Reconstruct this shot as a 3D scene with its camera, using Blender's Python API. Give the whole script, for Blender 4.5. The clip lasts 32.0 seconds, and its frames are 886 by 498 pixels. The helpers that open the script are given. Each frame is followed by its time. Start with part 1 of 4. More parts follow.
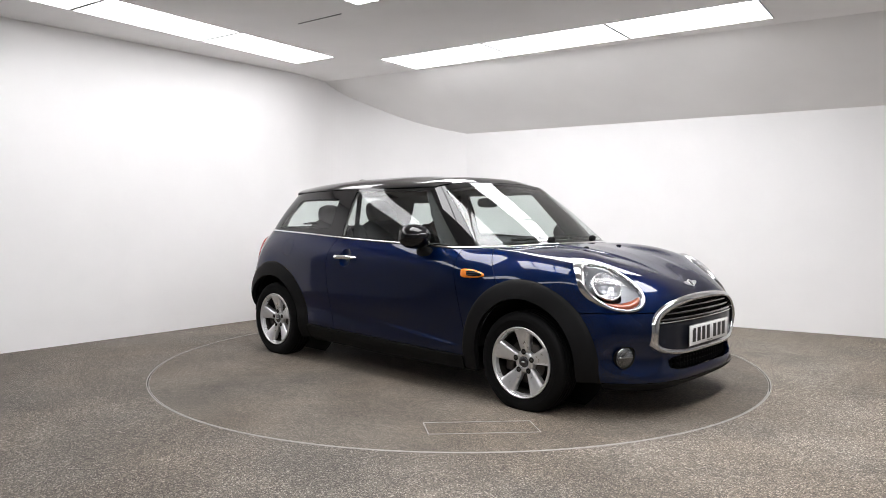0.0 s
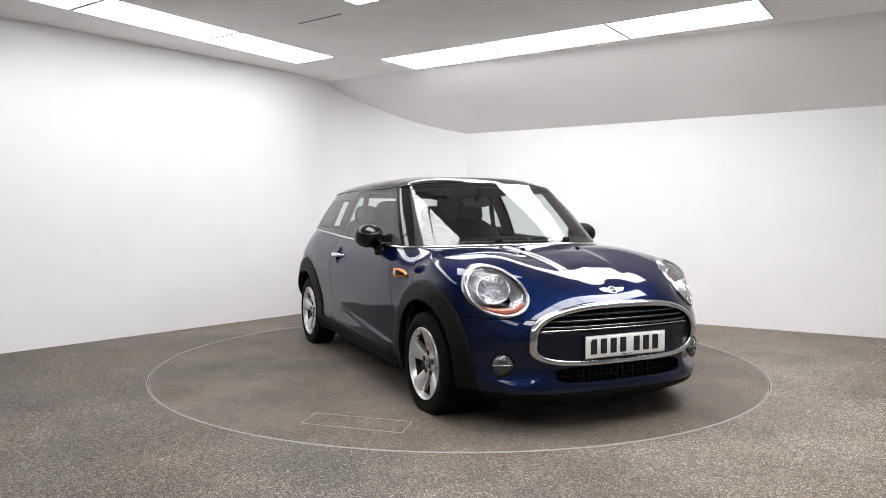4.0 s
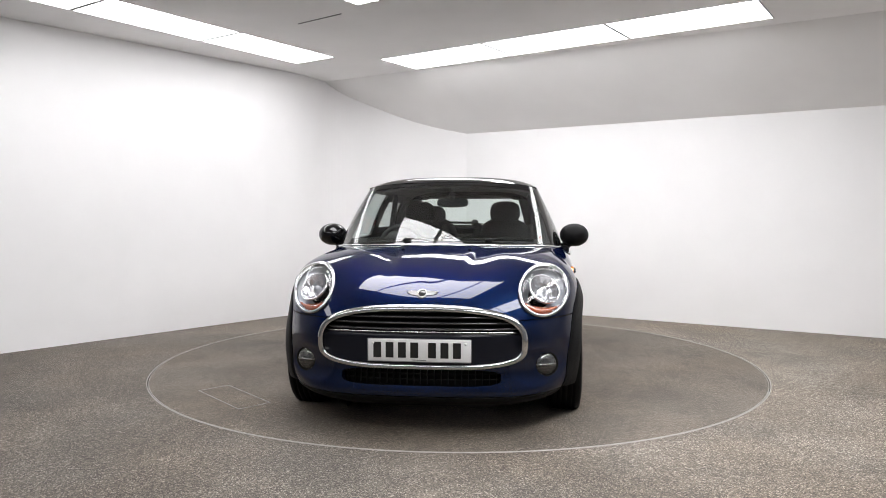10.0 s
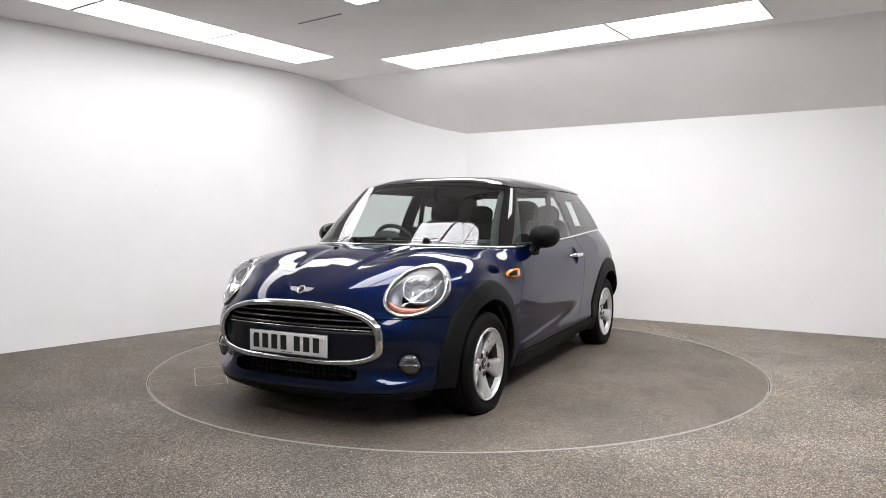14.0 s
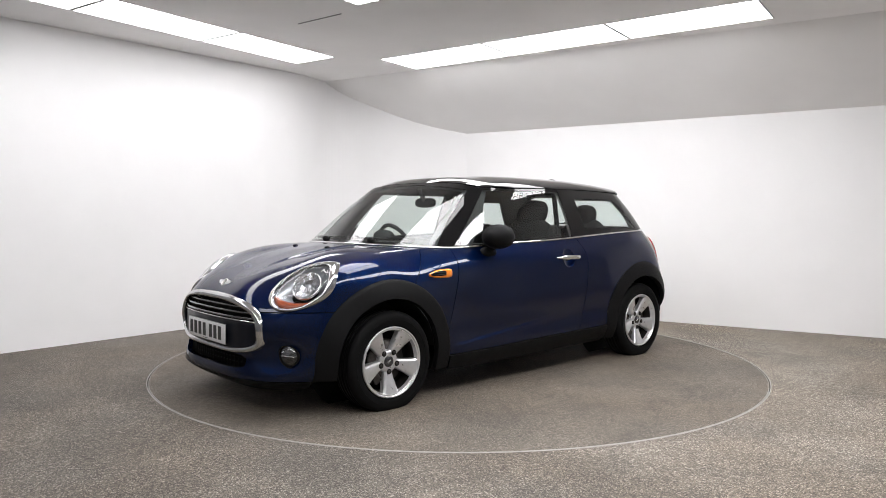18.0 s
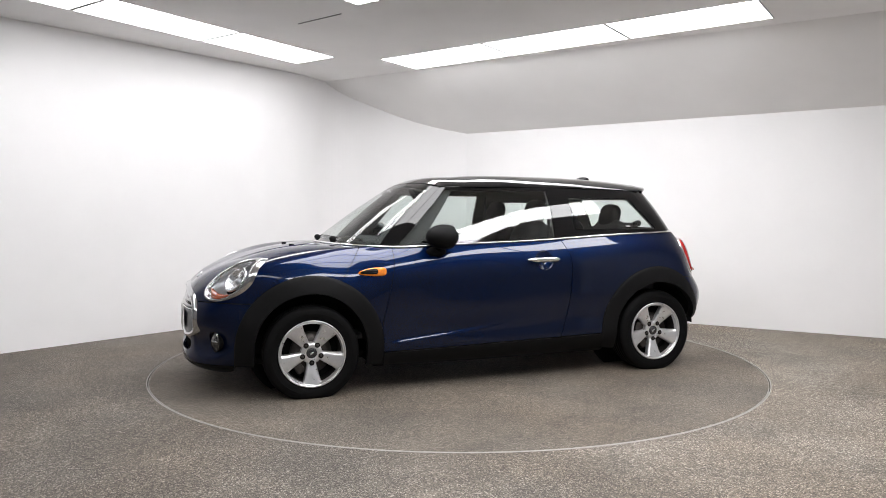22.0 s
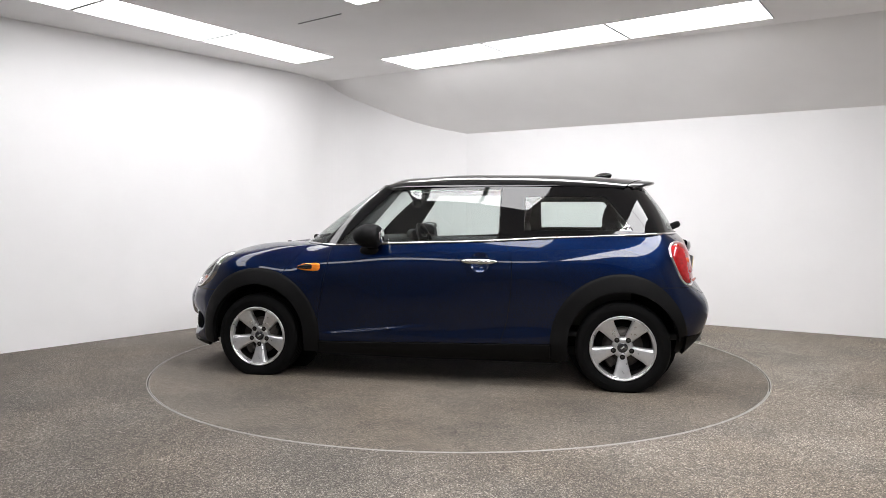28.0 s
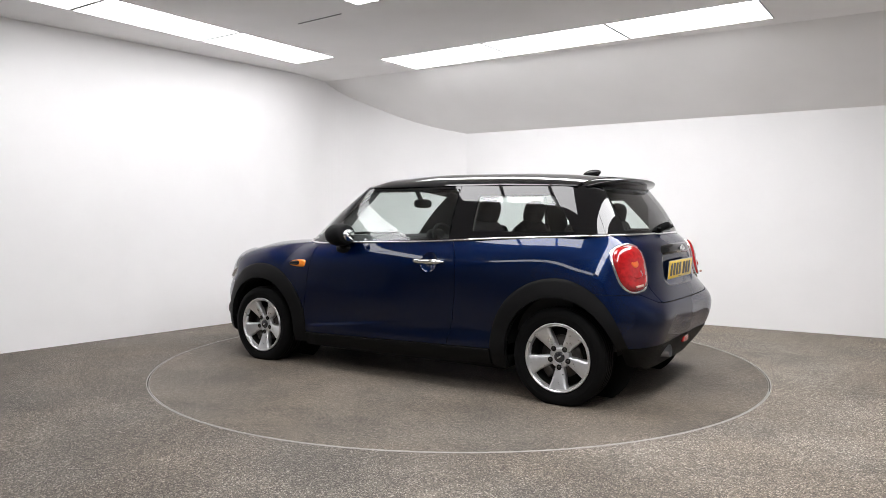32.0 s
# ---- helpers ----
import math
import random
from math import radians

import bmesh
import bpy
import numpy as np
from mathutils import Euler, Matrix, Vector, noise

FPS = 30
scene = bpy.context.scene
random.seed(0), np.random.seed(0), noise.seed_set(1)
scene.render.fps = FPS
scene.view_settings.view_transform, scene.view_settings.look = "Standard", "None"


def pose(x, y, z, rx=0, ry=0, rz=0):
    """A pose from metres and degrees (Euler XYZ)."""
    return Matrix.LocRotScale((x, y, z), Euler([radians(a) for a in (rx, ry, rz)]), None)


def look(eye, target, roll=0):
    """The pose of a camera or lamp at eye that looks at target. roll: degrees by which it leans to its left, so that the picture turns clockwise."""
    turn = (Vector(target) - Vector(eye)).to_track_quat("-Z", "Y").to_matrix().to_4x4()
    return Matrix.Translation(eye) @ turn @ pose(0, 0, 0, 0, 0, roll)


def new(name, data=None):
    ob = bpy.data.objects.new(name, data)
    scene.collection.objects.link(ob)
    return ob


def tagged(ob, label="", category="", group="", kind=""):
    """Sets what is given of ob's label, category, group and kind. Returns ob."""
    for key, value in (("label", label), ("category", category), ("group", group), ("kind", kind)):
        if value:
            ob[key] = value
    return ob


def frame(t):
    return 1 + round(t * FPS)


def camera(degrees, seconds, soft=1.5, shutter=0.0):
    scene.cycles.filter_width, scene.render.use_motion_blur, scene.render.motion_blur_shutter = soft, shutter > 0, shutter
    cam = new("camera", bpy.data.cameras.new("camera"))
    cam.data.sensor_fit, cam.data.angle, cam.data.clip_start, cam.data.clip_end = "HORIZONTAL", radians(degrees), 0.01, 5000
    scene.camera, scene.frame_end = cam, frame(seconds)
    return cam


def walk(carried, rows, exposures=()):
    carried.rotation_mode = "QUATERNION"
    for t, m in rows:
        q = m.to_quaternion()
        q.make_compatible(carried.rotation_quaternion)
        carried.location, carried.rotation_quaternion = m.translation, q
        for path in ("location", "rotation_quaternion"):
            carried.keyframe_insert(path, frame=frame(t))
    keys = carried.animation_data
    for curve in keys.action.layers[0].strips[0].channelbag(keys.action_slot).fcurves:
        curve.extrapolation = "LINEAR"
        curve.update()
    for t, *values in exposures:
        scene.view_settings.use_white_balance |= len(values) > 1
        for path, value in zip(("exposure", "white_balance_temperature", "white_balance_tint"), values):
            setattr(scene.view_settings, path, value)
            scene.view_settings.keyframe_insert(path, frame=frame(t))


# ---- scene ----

from mathutils.bvhtree import BVHTree

# ---- camera ----
EYE = Vector((0.0, -5.605, 1.121))
YAW, PITCH = radians(-1.069), radians(-2.661)
AIM = EYE + Vector((math.sin(YAW) * math.cos(PITCH), math.cos(YAW) * math.cos(PITCH), math.sin(PITCH)))
cam = camera(63.06, 32.0, soft=0.7)
walk(cam, [(0.0, look(EYE, AIM)), (32.0, look(EYE, AIM))])

# ---- light and exposure ----
scene.view_settings.exposure = 0.0
PANEL_GLOW = 10.3
WEST_GLOW = 6.2
# added panels out of view, boosted to brighten the right of the room
EAST_GLOW = 15.8
world = bpy.data.worlds.new("world")
scene.world = world
world.use_nodes = True
world.node_tree.nodes["Background"].inputs[0].default_value = (0.5, 0.5, 0.5, 1)
world.node_tree.nodes["Background"].inputs[1].default_value = 0.02

# ---- materials ----


def mat(name, color, rough=0.5, metal=0.0, vary=0.0, scale=20.0, bump=0.0, bump_scale=200.0, coat=0.0, spec=0.5):
    """A principled material with noise in its colour, gloss and relief."""
    m = bpy.data.materials.new(name)
    m.use_nodes = True
    nt = m.node_tree
    b = nt.nodes["Principled BSDF"]
    b.inputs["Base Color"].default_value = (*color, 1)
    b.inputs["Roughness"].default_value = rough
    b.inputs["Metallic"].default_value = metal
    b.inputs["Coat Weight"].default_value = coat
    b.inputs["Coat Roughness"].default_value = 0.02
    b.inputs["Specular IOR Level"].default_value = spec
    tc = nt.nodes.new("ShaderNodeTexCoord")
    if vary:
        n = nt.nodes.new("ShaderNodeTexNoise")
        n.inputs["Scale"].default_value, n.inputs["Detail"].default_value = scale, 6
        nt.links.new(tc.outputs["Object"], n.inputs["Vector"])
        r = nt.nodes.new("ShaderNodeValToRGB")
        r.color_ramp.elements[0].position, r.color_ramp.elements[1].position = 0.3, 0.7
        r.color_ramp.elements[0].color = (*[c * (1 - vary) for c in color], 1)
        r.color_ramp.elements[1].color = (*[min(1, c * (1 + vary)) for c in color], 1)
        nt.links.new(n.outputs["Fac"], r.inputs["Fac"])
        nt.links.new(r.outputs["Color"], b.inputs["Base Color"])
        q = nt.nodes.new("ShaderNodeMapRange")
        q.inputs["To Min"].default_value, q.inputs["To Max"].default_value = max(0, rough - 0.08), min(1, rough + 0.08)
        nt.links.new(n.outputs["Fac"], q.inputs["Value"])
        nt.links.new(q.outputs["Result"], b.inputs["Roughness"])
    if bump:
        n2 = nt.nodes.new("ShaderNodeTexNoise")
        n2.inputs["Scale"].default_value, n2.inputs["Detail"].default_value = bump_scale, 3
        nt.links.new(tc.outputs["Object"], n2.inputs["Vector"])
        k = nt.nodes.new("ShaderNodeBump")
        k.inputs["Strength"].default_value, k.inputs["Distance"].default_value = bump, 0.002
        nt.links.new(n2.outputs["Fac"], k.inputs["Height"])
        nt.links.new(k.outputs["Normal"], b.inputs["Normal"])
    return m


def glow(name, color, strength):
    m = bpy.data.materials.new(name)
    m.use_nodes = True
    b = m.node_tree.nodes["Principled BSDF"]
    b.inputs["Base Color"].default_value = (*color, 1)
    b.inputs["Emission Color"].default_value = (*color, 1)
    b.inputs["Emission Strength"].default_value = strength
    return m


def glass(name, color, rough=0.0, face=0.075):
    """Thin glazing: clear in part, tinted, with glossy reflections that grow towards grazing."""
    m = bpy.data.materials.new(name)
    m.use_nodes = True
    nt = m.node_tree
    nt.nodes.remove(nt.nodes["Principled BSDF"])
    t, g = nt.nodes.new("ShaderNodeBsdfTransparent"), nt.nodes.new("ShaderNodeBsdfGlossy")
    mix, lw = nt.nodes.new("ShaderNodeMixShader"), nt.nodes.new("ShaderNodeLayerWeight")
    t.inputs["Color"].default_value = (*color, 1)
    g.inputs["Roughness"].default_value = rough
    lw.inputs["Blend"].default_value = 0.5
    pw, ma = nt.nodes.new("ShaderNodeMath"), nt.nodes.new("ShaderNodeMath")
    pw.operation, ma.operation = "POWER", "MULTIPLY_ADD"
    pw.inputs[1].default_value = 5.0
    ma.inputs[1].default_value, ma.inputs[2].default_value = 1 - face, face
    nt.links.new(lw.outputs["Facing"], pw.inputs[0])
    nt.links.new(pw.outputs[0], ma.inputs[0])
    nt.links.new(ma.outputs[0], mix.inputs[0])
    nt.links.new(t.outputs[0], mix.inputs[1])
    nt.links.new(g.outputs[0], mix.inputs[2])
    nt.links.new(mix.outputs[0], nt.nodes["Material Output"].inputs["Surface"])
    return m


def chips(name, lo, mid, hi, stain, uneven=False):
    """Resin-bound stone carpet: fine light and dark chips over a mottled ground, with an optional tone ramp."""
    m = bpy.data.materials.new(name)
    m.use_nodes = True
    nt = m.node_tree
    b = nt.nodes["Principled BSDF"]
    b.inputs["Roughness"].default_value = 0.75
    tc = nt.nodes.new("ShaderNodeTexCoord")
    vo = nt.nodes.new("ShaderNodeTexVoronoi")
    vo.inputs["Scale"].default_value = 215
    vo2 = nt.nodes.new("ShaderNodeTexVoronoi")
    vo2.inputs["Scale"].default_value = 75
    big = nt.nodes.new("ShaderNodeTexNoise")
    big.inputs["Scale"].default_value, big.inputs["Detail"].default_value, big.inputs["Roughness"].default_value = 1.2, 5, 0.6
    for n in (vo, vo2, big):
        nt.links.new(tc.outputs["Object"], n.inputs["Vector"])
    sep = nt.nodes.new("ShaderNodeSeparateColor")
    nt.links.new(vo.outputs["Color"], sep.inputs["Color"])
    ramp = nt.nodes.new("ShaderNodeValToRGB")
    e = ramp.color_ramp.elements
    e[0].position, e[0].color = 0.0, (*lo, 1)
    e[1].position, e[1].color = 1.0, (*hi, 1)
    for p, c in ((0.3, lo), (0.5, mid), (0.8, mid)):
        k = e.new(p)
        k.color = (*c, 1)
    nt.links.new(sep.outputs[0], ramp.inputs["Fac"])
    sep2 = nt.nodes.new("ShaderNodeSeparateColor")
    nt.links.new(vo2.outputs["Color"], sep2.inputs["Color"])
    r2 = nt.nodes.new("ShaderNodeMapRange")
    r2.inputs["To Min"].default_value, r2.inputs["To Max"].default_value = 0.88, 1.1
    nt.links.new(sep2.outputs[1], r2.inputs["Value"])
    r3 = nt.nodes.new("ShaderNodeMapRange")
    r3.inputs["From Min"].default_value, r3.inputs["From Max"].default_value = 0.3, 0.7
    r3.inputs["To Min"].default_value, r3.inputs["To Max"].default_value = 1 - stain, 1 + stain
    nt.links.new(big.outputs["Fac"], r3.inputs["Value"])
    mul = nt.nodes.new("ShaderNodeMath")
    mul.operation = "MULTIPLY"
    nt.links.new(r2.outputs[0], mul.inputs[0])
    nt.links.new(r3.outputs[0], mul.inputs[1])
    if uneven:
        # tone ramp: lighter towards +X and +Y, broken up by noise
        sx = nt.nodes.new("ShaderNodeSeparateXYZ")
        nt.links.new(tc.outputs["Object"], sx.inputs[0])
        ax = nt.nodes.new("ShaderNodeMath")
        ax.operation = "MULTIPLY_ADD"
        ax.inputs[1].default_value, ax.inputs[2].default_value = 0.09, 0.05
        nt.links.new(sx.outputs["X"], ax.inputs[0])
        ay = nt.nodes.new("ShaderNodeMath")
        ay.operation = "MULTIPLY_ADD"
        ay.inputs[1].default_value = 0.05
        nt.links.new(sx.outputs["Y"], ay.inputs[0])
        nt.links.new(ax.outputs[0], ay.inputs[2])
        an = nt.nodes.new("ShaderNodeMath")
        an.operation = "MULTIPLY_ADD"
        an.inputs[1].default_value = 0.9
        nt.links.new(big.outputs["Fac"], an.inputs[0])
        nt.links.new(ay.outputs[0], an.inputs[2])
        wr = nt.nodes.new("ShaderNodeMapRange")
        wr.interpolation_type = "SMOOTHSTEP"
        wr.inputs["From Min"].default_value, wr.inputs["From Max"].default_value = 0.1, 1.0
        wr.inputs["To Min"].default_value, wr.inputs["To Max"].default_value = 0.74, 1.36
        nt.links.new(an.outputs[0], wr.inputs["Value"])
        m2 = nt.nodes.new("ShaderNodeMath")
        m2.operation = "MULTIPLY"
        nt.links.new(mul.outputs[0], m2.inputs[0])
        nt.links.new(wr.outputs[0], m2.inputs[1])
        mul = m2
    vm = nt.nodes.new("ShaderNodeVectorMath")
    vm.operation = "SCALE"
    nt.links.new(ramp.outputs["Color"], vm.inputs[0])
    nt.links.new(mul.outputs[0], vm.inputs["Scale"])
    hue = nt.nodes.new("ShaderNodeTexNoise")
    hue.inputs["Scale"].default_value, hue.inputs["Detail"].default_value = 0.9, 4
    nt.links.new(tc.outputs["Object"], hue.inputs["Vector"])
    tint = nt.nodes.new("ShaderNodeValToRGB")
    tint.color_ramp.elements[0].position, tint.color_ramp.elements[0].color = 0.38, (1.0, 1.0, 0.99, 1)
    tint.color_ramp.elements[1].position, tint.color_ramp.elements[1].color = 0.66, (1.055, 0.985, 0.90, 1)
    nt.links.new(hue.outputs["Fac"], tint.inputs["Fac"])
    tm = nt.nodes.new("ShaderNodeVectorMath")
    tm.operation = "MULTIPLY"
    nt.links.new(vm.outputs[0], tm.inputs[0])
    nt.links.new(tint.outputs["Color"], tm.inputs[1])
    nt.links.new(tm.outputs[0], b.inputs["Base Color"])
    bp = nt.nodes.new("ShaderNodeBump")
    bp.inputs["Strength"].default_value, bp.inputs["Distance"].default_value = 0.6, 0.003
    nt.links.new(vo.outputs["Distance"], bp.inputs["Height"])
    nt.links.new(bp.outputs["Normal"], b.inputs["Normal"])
    return m


def paint(name, color, flake):
    """Metallic car paint: a flaked base under a clear coat."""
    m = mat(name, color, rough=0.44, metal=0.9, coat=1.0, spec=0.0)
    nt = m.node_tree
    b = nt.nodes["Principled BSDF"]
    tc = nt.nodes.new("ShaderNodeTexCoord")
    vo = nt.nodes.new("ShaderNodeTexVoronoi")
    vo.inputs["Scale"].default_value = 900
    nt.links.new(tc.outputs["Object"], vo.inputs["Vector"])
    sep = nt.nodes.new("ShaderNodeSeparateColor")
    nt.links.new(vo.outputs["Color"], sep.inputs["Color"])
    ramp = nt.nodes.new("ShaderNodeValToRGB")
    ramp.color_ramp.elements[0].color = (*color, 1)
    ramp.color_ramp.elements[1].color = (*flake, 1)
    ramp.color_ramp.elements[0].position = 0.35
    nt.links.new(sep.outputs[0], ramp.inputs["Fac"])
    nt.links.new(ramp.outputs["Color"], b.inputs["Base Color"])
    b.inputs["Coat Roughness"].default_value = 0.012
    b.inputs["Coat IOR"].default_value = 1.45
    b.inputs["Specular Tint"].default_value = (0.06, 0.12, 0.40, 1)
    return m


M_WALL = mat("white wall paint", (0.90, 0.893, 0.895), 0.75, vary=0.015, scale=2.5, bump=0.08, bump_scale=90)
M_CEIL = mat("ceiling paint", (0.92, 0.91, 0.905), 0.8, vary=0.03, scale=1.5, bump=0.08, bump_scale=90)
# greys of added walls out of view, chosen for the car's reflections
M_UNSEEN_DARK = mat("dark grey unseen wall", (0.15, 0.151, 0.155), 0.9, vary=0.2, scale=1.2)
M_UNSEEN_PALE = mat("pale grey unseen wall", (0.33, 0.332, 0.337), 0.9, vary=0.15, scale=1.2)
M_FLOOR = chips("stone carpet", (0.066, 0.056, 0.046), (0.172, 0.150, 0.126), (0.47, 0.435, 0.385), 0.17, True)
M_TABLE = chips("turntable stone carpet", (0.066, 0.055, 0.044), (0.142, 0.122, 0.100), (0.31, 0.28, 0.24), 0.38)
M_HATCH = mat("worn bright steel", (0.33, 0.32, 0.30), 0.55, 0.3, vary=0.35, scale=14)
M_RIM = mat("steel trim ring", (0.34, 0.325, 0.30), 0.55, 0.3, vary=0.2, scale=30)
M_GAP = mat("dark gap", (0.012, 0.012, 0.012), 0.9)
M_PANEL = glow("lit diffuser", (0.992, 0.984, 1.0), PANEL_GLOW)
M_PANEL_WEST = glow("softer lit diffuser", (0.992, 0.984, 1.0), WEST_GLOW)
M_PANEL_EAST = glow("boosted diffuser of unseen strip", (0.992, 0.984, 1.0), EAST_GLOW)
M_PFRAME = mat("grey metal frame", (0.30, 0.30, 0.30), 0.5, vary=0.03)
M_LFRAME = mat("pale metal frame", (0.50, 0.50, 0.50), 0.7, vary=0.03)
M_BLUE = paint("deep blue metallic paint", (0.0009, 0.0054, 0.030), (0.0030, 0.0155, 0.063))
M_GLOSSBLACK = mat("gloss black paint", (0.003, 0.003, 0.0035), 0.3, coat=1.0, spec=0.0)
M_PLASTIC = mat("textured black plastic", (0.0052, 0.0052, 0.0056), 0.55, spec=0.13, vary=0.12, scale=60, bump=0.25, bump_scale=900)
M_RUBBER = mat("tyre rubber", (0.0034, 0.0034, 0.0036), 0.65, spec=0.12, vary=0.2, scale=25, bump=0.15, bump_scale=300)
M_SEAL = mat("black rubber seal", (0.004, 0.004, 0.004), 0.7, spec=0.2)
M_CHROME = mat("chrome", (0.80, 0.80, 0.80), 0.09, 1.0, vary=0.03, scale=40)
M_RING = mat("satin chrome ring", (0.60, 0.60, 0.61), 0.12, 1.0, vary=0.03, scale=40)
M_ALLOY = mat("silver alloy paint", (0.72, 0.72, 0.73), 0.30, 0.8, vary=0.05, scale=40, coat=0.6)
M_STEEL = mat("brake disc steel", (0.075, 0.068, 0.064), 0.5, 1.0, vary=0.2, scale=60)
M_GLASS = glass("tinted window glass", (0.87, 0.925, 0.905), 0.0, 0.09)
M_CLEAR = glass("clear lens", (0.96, 0.97, 0.98), 0.0, 0.05)
M_FOG = glass("curved fog lamp lens", (0.96, 0.97, 0.98), 0.0, 0.16)
M_ORANGE = mat("amber lens", (0.85, 0.24, 0.02), 0.12, coat=1.0, vary=0.12, scale=120)
M_RED = mat("red lens", (0.36, 0.006, 0.007), 0.1, coat=1.0, vary=0.25, scale=45)
M_WHITEPLATE = mat("white reflective plate", (0.80, 0.80, 0.80), 0.4, vary=0.02, coat=0.5)
M_YELLOWPLATE = mat("yellow reflective plate", (0.80, 0.55, 0.04), 0.4, vary=0.02, coat=0.5)
M_INK = mat("black plate ink", (0.01, 0.01, 0.01), 0.4)
M_CLOTH = mat("charcoal seat cloth", (0.022, 0.022, 0.024), 0.95, vary=0.25, scale=90, bump=0.3, bump_scale=500)
M_CABIN = mat("dark cabin plastic", (0.03, 0.03, 0.032), 0.7, vary=0.1, scale=50)
M_LINER = mat("grey headlining", (0.13, 0.13, 0.127), 0.95, vary=0.05, scale=80)
M_REFLECT = mat("lamp reflector", (0.80, 0.80, 0.82), 0.26, 0.95)
M_MIRROR = mat("mirror glass", (0.9, 0.9, 0.9), 0.02, 1.0)
M_BADGE = mat("dark badge enamel", (0.015, 0.015, 0.018), 0.25, coat=1.0)

# ---- mesh helpers ----


def part(name, bm, material, parent=None, label="", smooth=True, kind=""):
    """Links a bmesh, or a pair of vertices and faces, as one mesh object under a thing or part."""
    me = bpy.data.meshes.new(name)
    if isinstance(bm, tuple):
        me.from_pydata([tuple(float(c) for c in p) for p in bm[0]], [], bm[1])
    else:
        bm.to_mesh(me)
        bm.free()
    if smooth:
        me.polygons.foreach_set("use_smooth", [True] * len(me.polygons))
    me.materials.append(material)
    me.update()
    ob = new(name, me)
    ob.parent = parent
    return tagged(ob, label, kind=kind)


def empty(name, label, category, m=None, group=""):
    ob = new(name)
    ob.empty_display_size = 0.2
    if m is not None:
        ob.matrix_world = m
    return tagged(ob, label, category, group)


def spline(knots, vals, at):
    """Natural cubic spline through vals (rows) at knots, evaluated at."""
    k, y = np.asarray(knots, float), np.asarray(vals, float)
    shape, y = y.shape[1:], y.reshape(len(k), -1)
    n, h = len(k), np.diff(k)
    a, rhs = np.zeros((n, n)), np.zeros((n,) + y.shape[1:])
    a[0, 0] = a[-1, -1] = 1
    for i in range(1, n - 1):
        a[i, i - 1], a[i, i], a[i, i + 1] = h[i - 1], 2 * (h[i - 1] + h[i]), h[i]
        rhs[i] = 6 * ((y[i + 1] - y[i]) / h[i] - (y[i] - y[i - 1]) / h[i - 1])
    m = np.linalg.solve(a, rhs)
    out = []
    for t in np.atleast_1d(at):
        i = min(max(int(np.searchsorted(k, t)) - 1, 0), n - 2)
        p, q = (k[i + 1] - t) / h[i], (t - k[i]) / h[i]
        out.append(p * y[i] + q * y[i + 1] + ((p ** 3 - p) * m[i] + (q ** 3 - q) * m[i + 1]) * h[i] ** 2 / 6)
    return np.array(out).reshape((-1,) + shape)


def curve_of(pts, n):
    """n points evenly along a spline through a few points."""
    p = np.asarray(pts, float)
    k = np.concatenate([[0], np.cumsum(np.linalg.norm(np.diff(p, axis=0), axis=1))])
    return spline(k, p, np.linspace(0, k[-1], n))


def grid(rows, close=False):
    """Faces over rows of points (all rows of one length)."""
    r = np.asarray(rows, float)
    a, b = r.shape[:2]
    faces = []
    for i in range(a - 1 + (1 if close else 0)):
        for j in range(b - 1):
            i2 = (i + 1) % a
            faces.append((i * b + j, i2 * b + j, i2 * b + j + 1, i * b + j + 1))
    return r.reshape(-1, 3), faces


def flip(mesh):
    return mesh[0], [tuple(reversed(f)) for f in mesh[1]]


def facing(mesh, way):
    """The mesh with its faces turned to look along way on the whole."""
    return mesh if float((normals(mesh) @ np.asarray(way, float)).sum()) > 0 else flip(mesh)


def mirrored(mesh):
    """The same mesh on the other side of the car."""
    return flip((np.asarray(mesh[0]) * np.array([1, -1, 1]), mesh[1]))


def joined(*meshes):
    vs, fs, n = [], [], 0
    for v, f in meshes:
        if len(v) == 0:
            continue
        vs.append(np.asarray(v, float))
        fs += [tuple(i + n for i in q) for q in f]
        n += len(v)
    return np.concatenate(vs), fs


def welded(mesh, tol=1e-4):
    v, f = mesh
    key, index, out = {}, [], []
    for p in v:
        k = tuple(np.round(p / tol).astype(int))
        if k not in key:
            key[k] = len(out)
            out.append(p)
        index.append(key[k])
    faces = []
    for q in f:
        w = []
        for i in q:
            if not w or index[i] != w[-1]:
                w.append(index[i])
        if len(w) > 1 and w[0] == w[-1]:
            w.pop()
        if len(w) > 2:
            faces.append(tuple(w))
    return np.array(out), faces


def clip(mesh, f, edge=0.0):
    """The piece of a mesh where f(x, y, z) > edge, cut cleanly along the edge."""
    v, faces = mesh
    if len(faces) == 0:
        return mesh
    v = np.asarray(v, float)
    val = np.asarray(f(v[:, 0], v[:, 1], v[:, 2]), float) - edge
    val = np.where(np.abs(val) < 1e-6, 1e-6, val)
    pts, cut, used, out = list(v), {}, {}, []
    for q in faces:
        n, w = len(q), []
        for i in range(n):
            a, b = q[i], q[(i + 1) % n]
            if val[a] > 0:
                w.append(a)
            if (val[a] > 0) != (val[b] > 0):
                key = (min(a, b), max(a, b))
                if key not in cut:
                    s = val[a] / (val[a] - val[b])
                    pts.append(v[a] + (v[b] - v[a]) * s)
                    cut[key] = len(pts) - 1
                w.append(cut[key])
        if len(w) > 2:
            out.append(w)
    verts, faces2 = [], []
    for q in out:
        for i in q:
            if i not in used:
                used[i] = len(verts)
                verts.append(pts[i])
        faces2.append(tuple(used[i] for i in q))
    return (np.array(verts) if verts else np.zeros((0, 3))), faces2


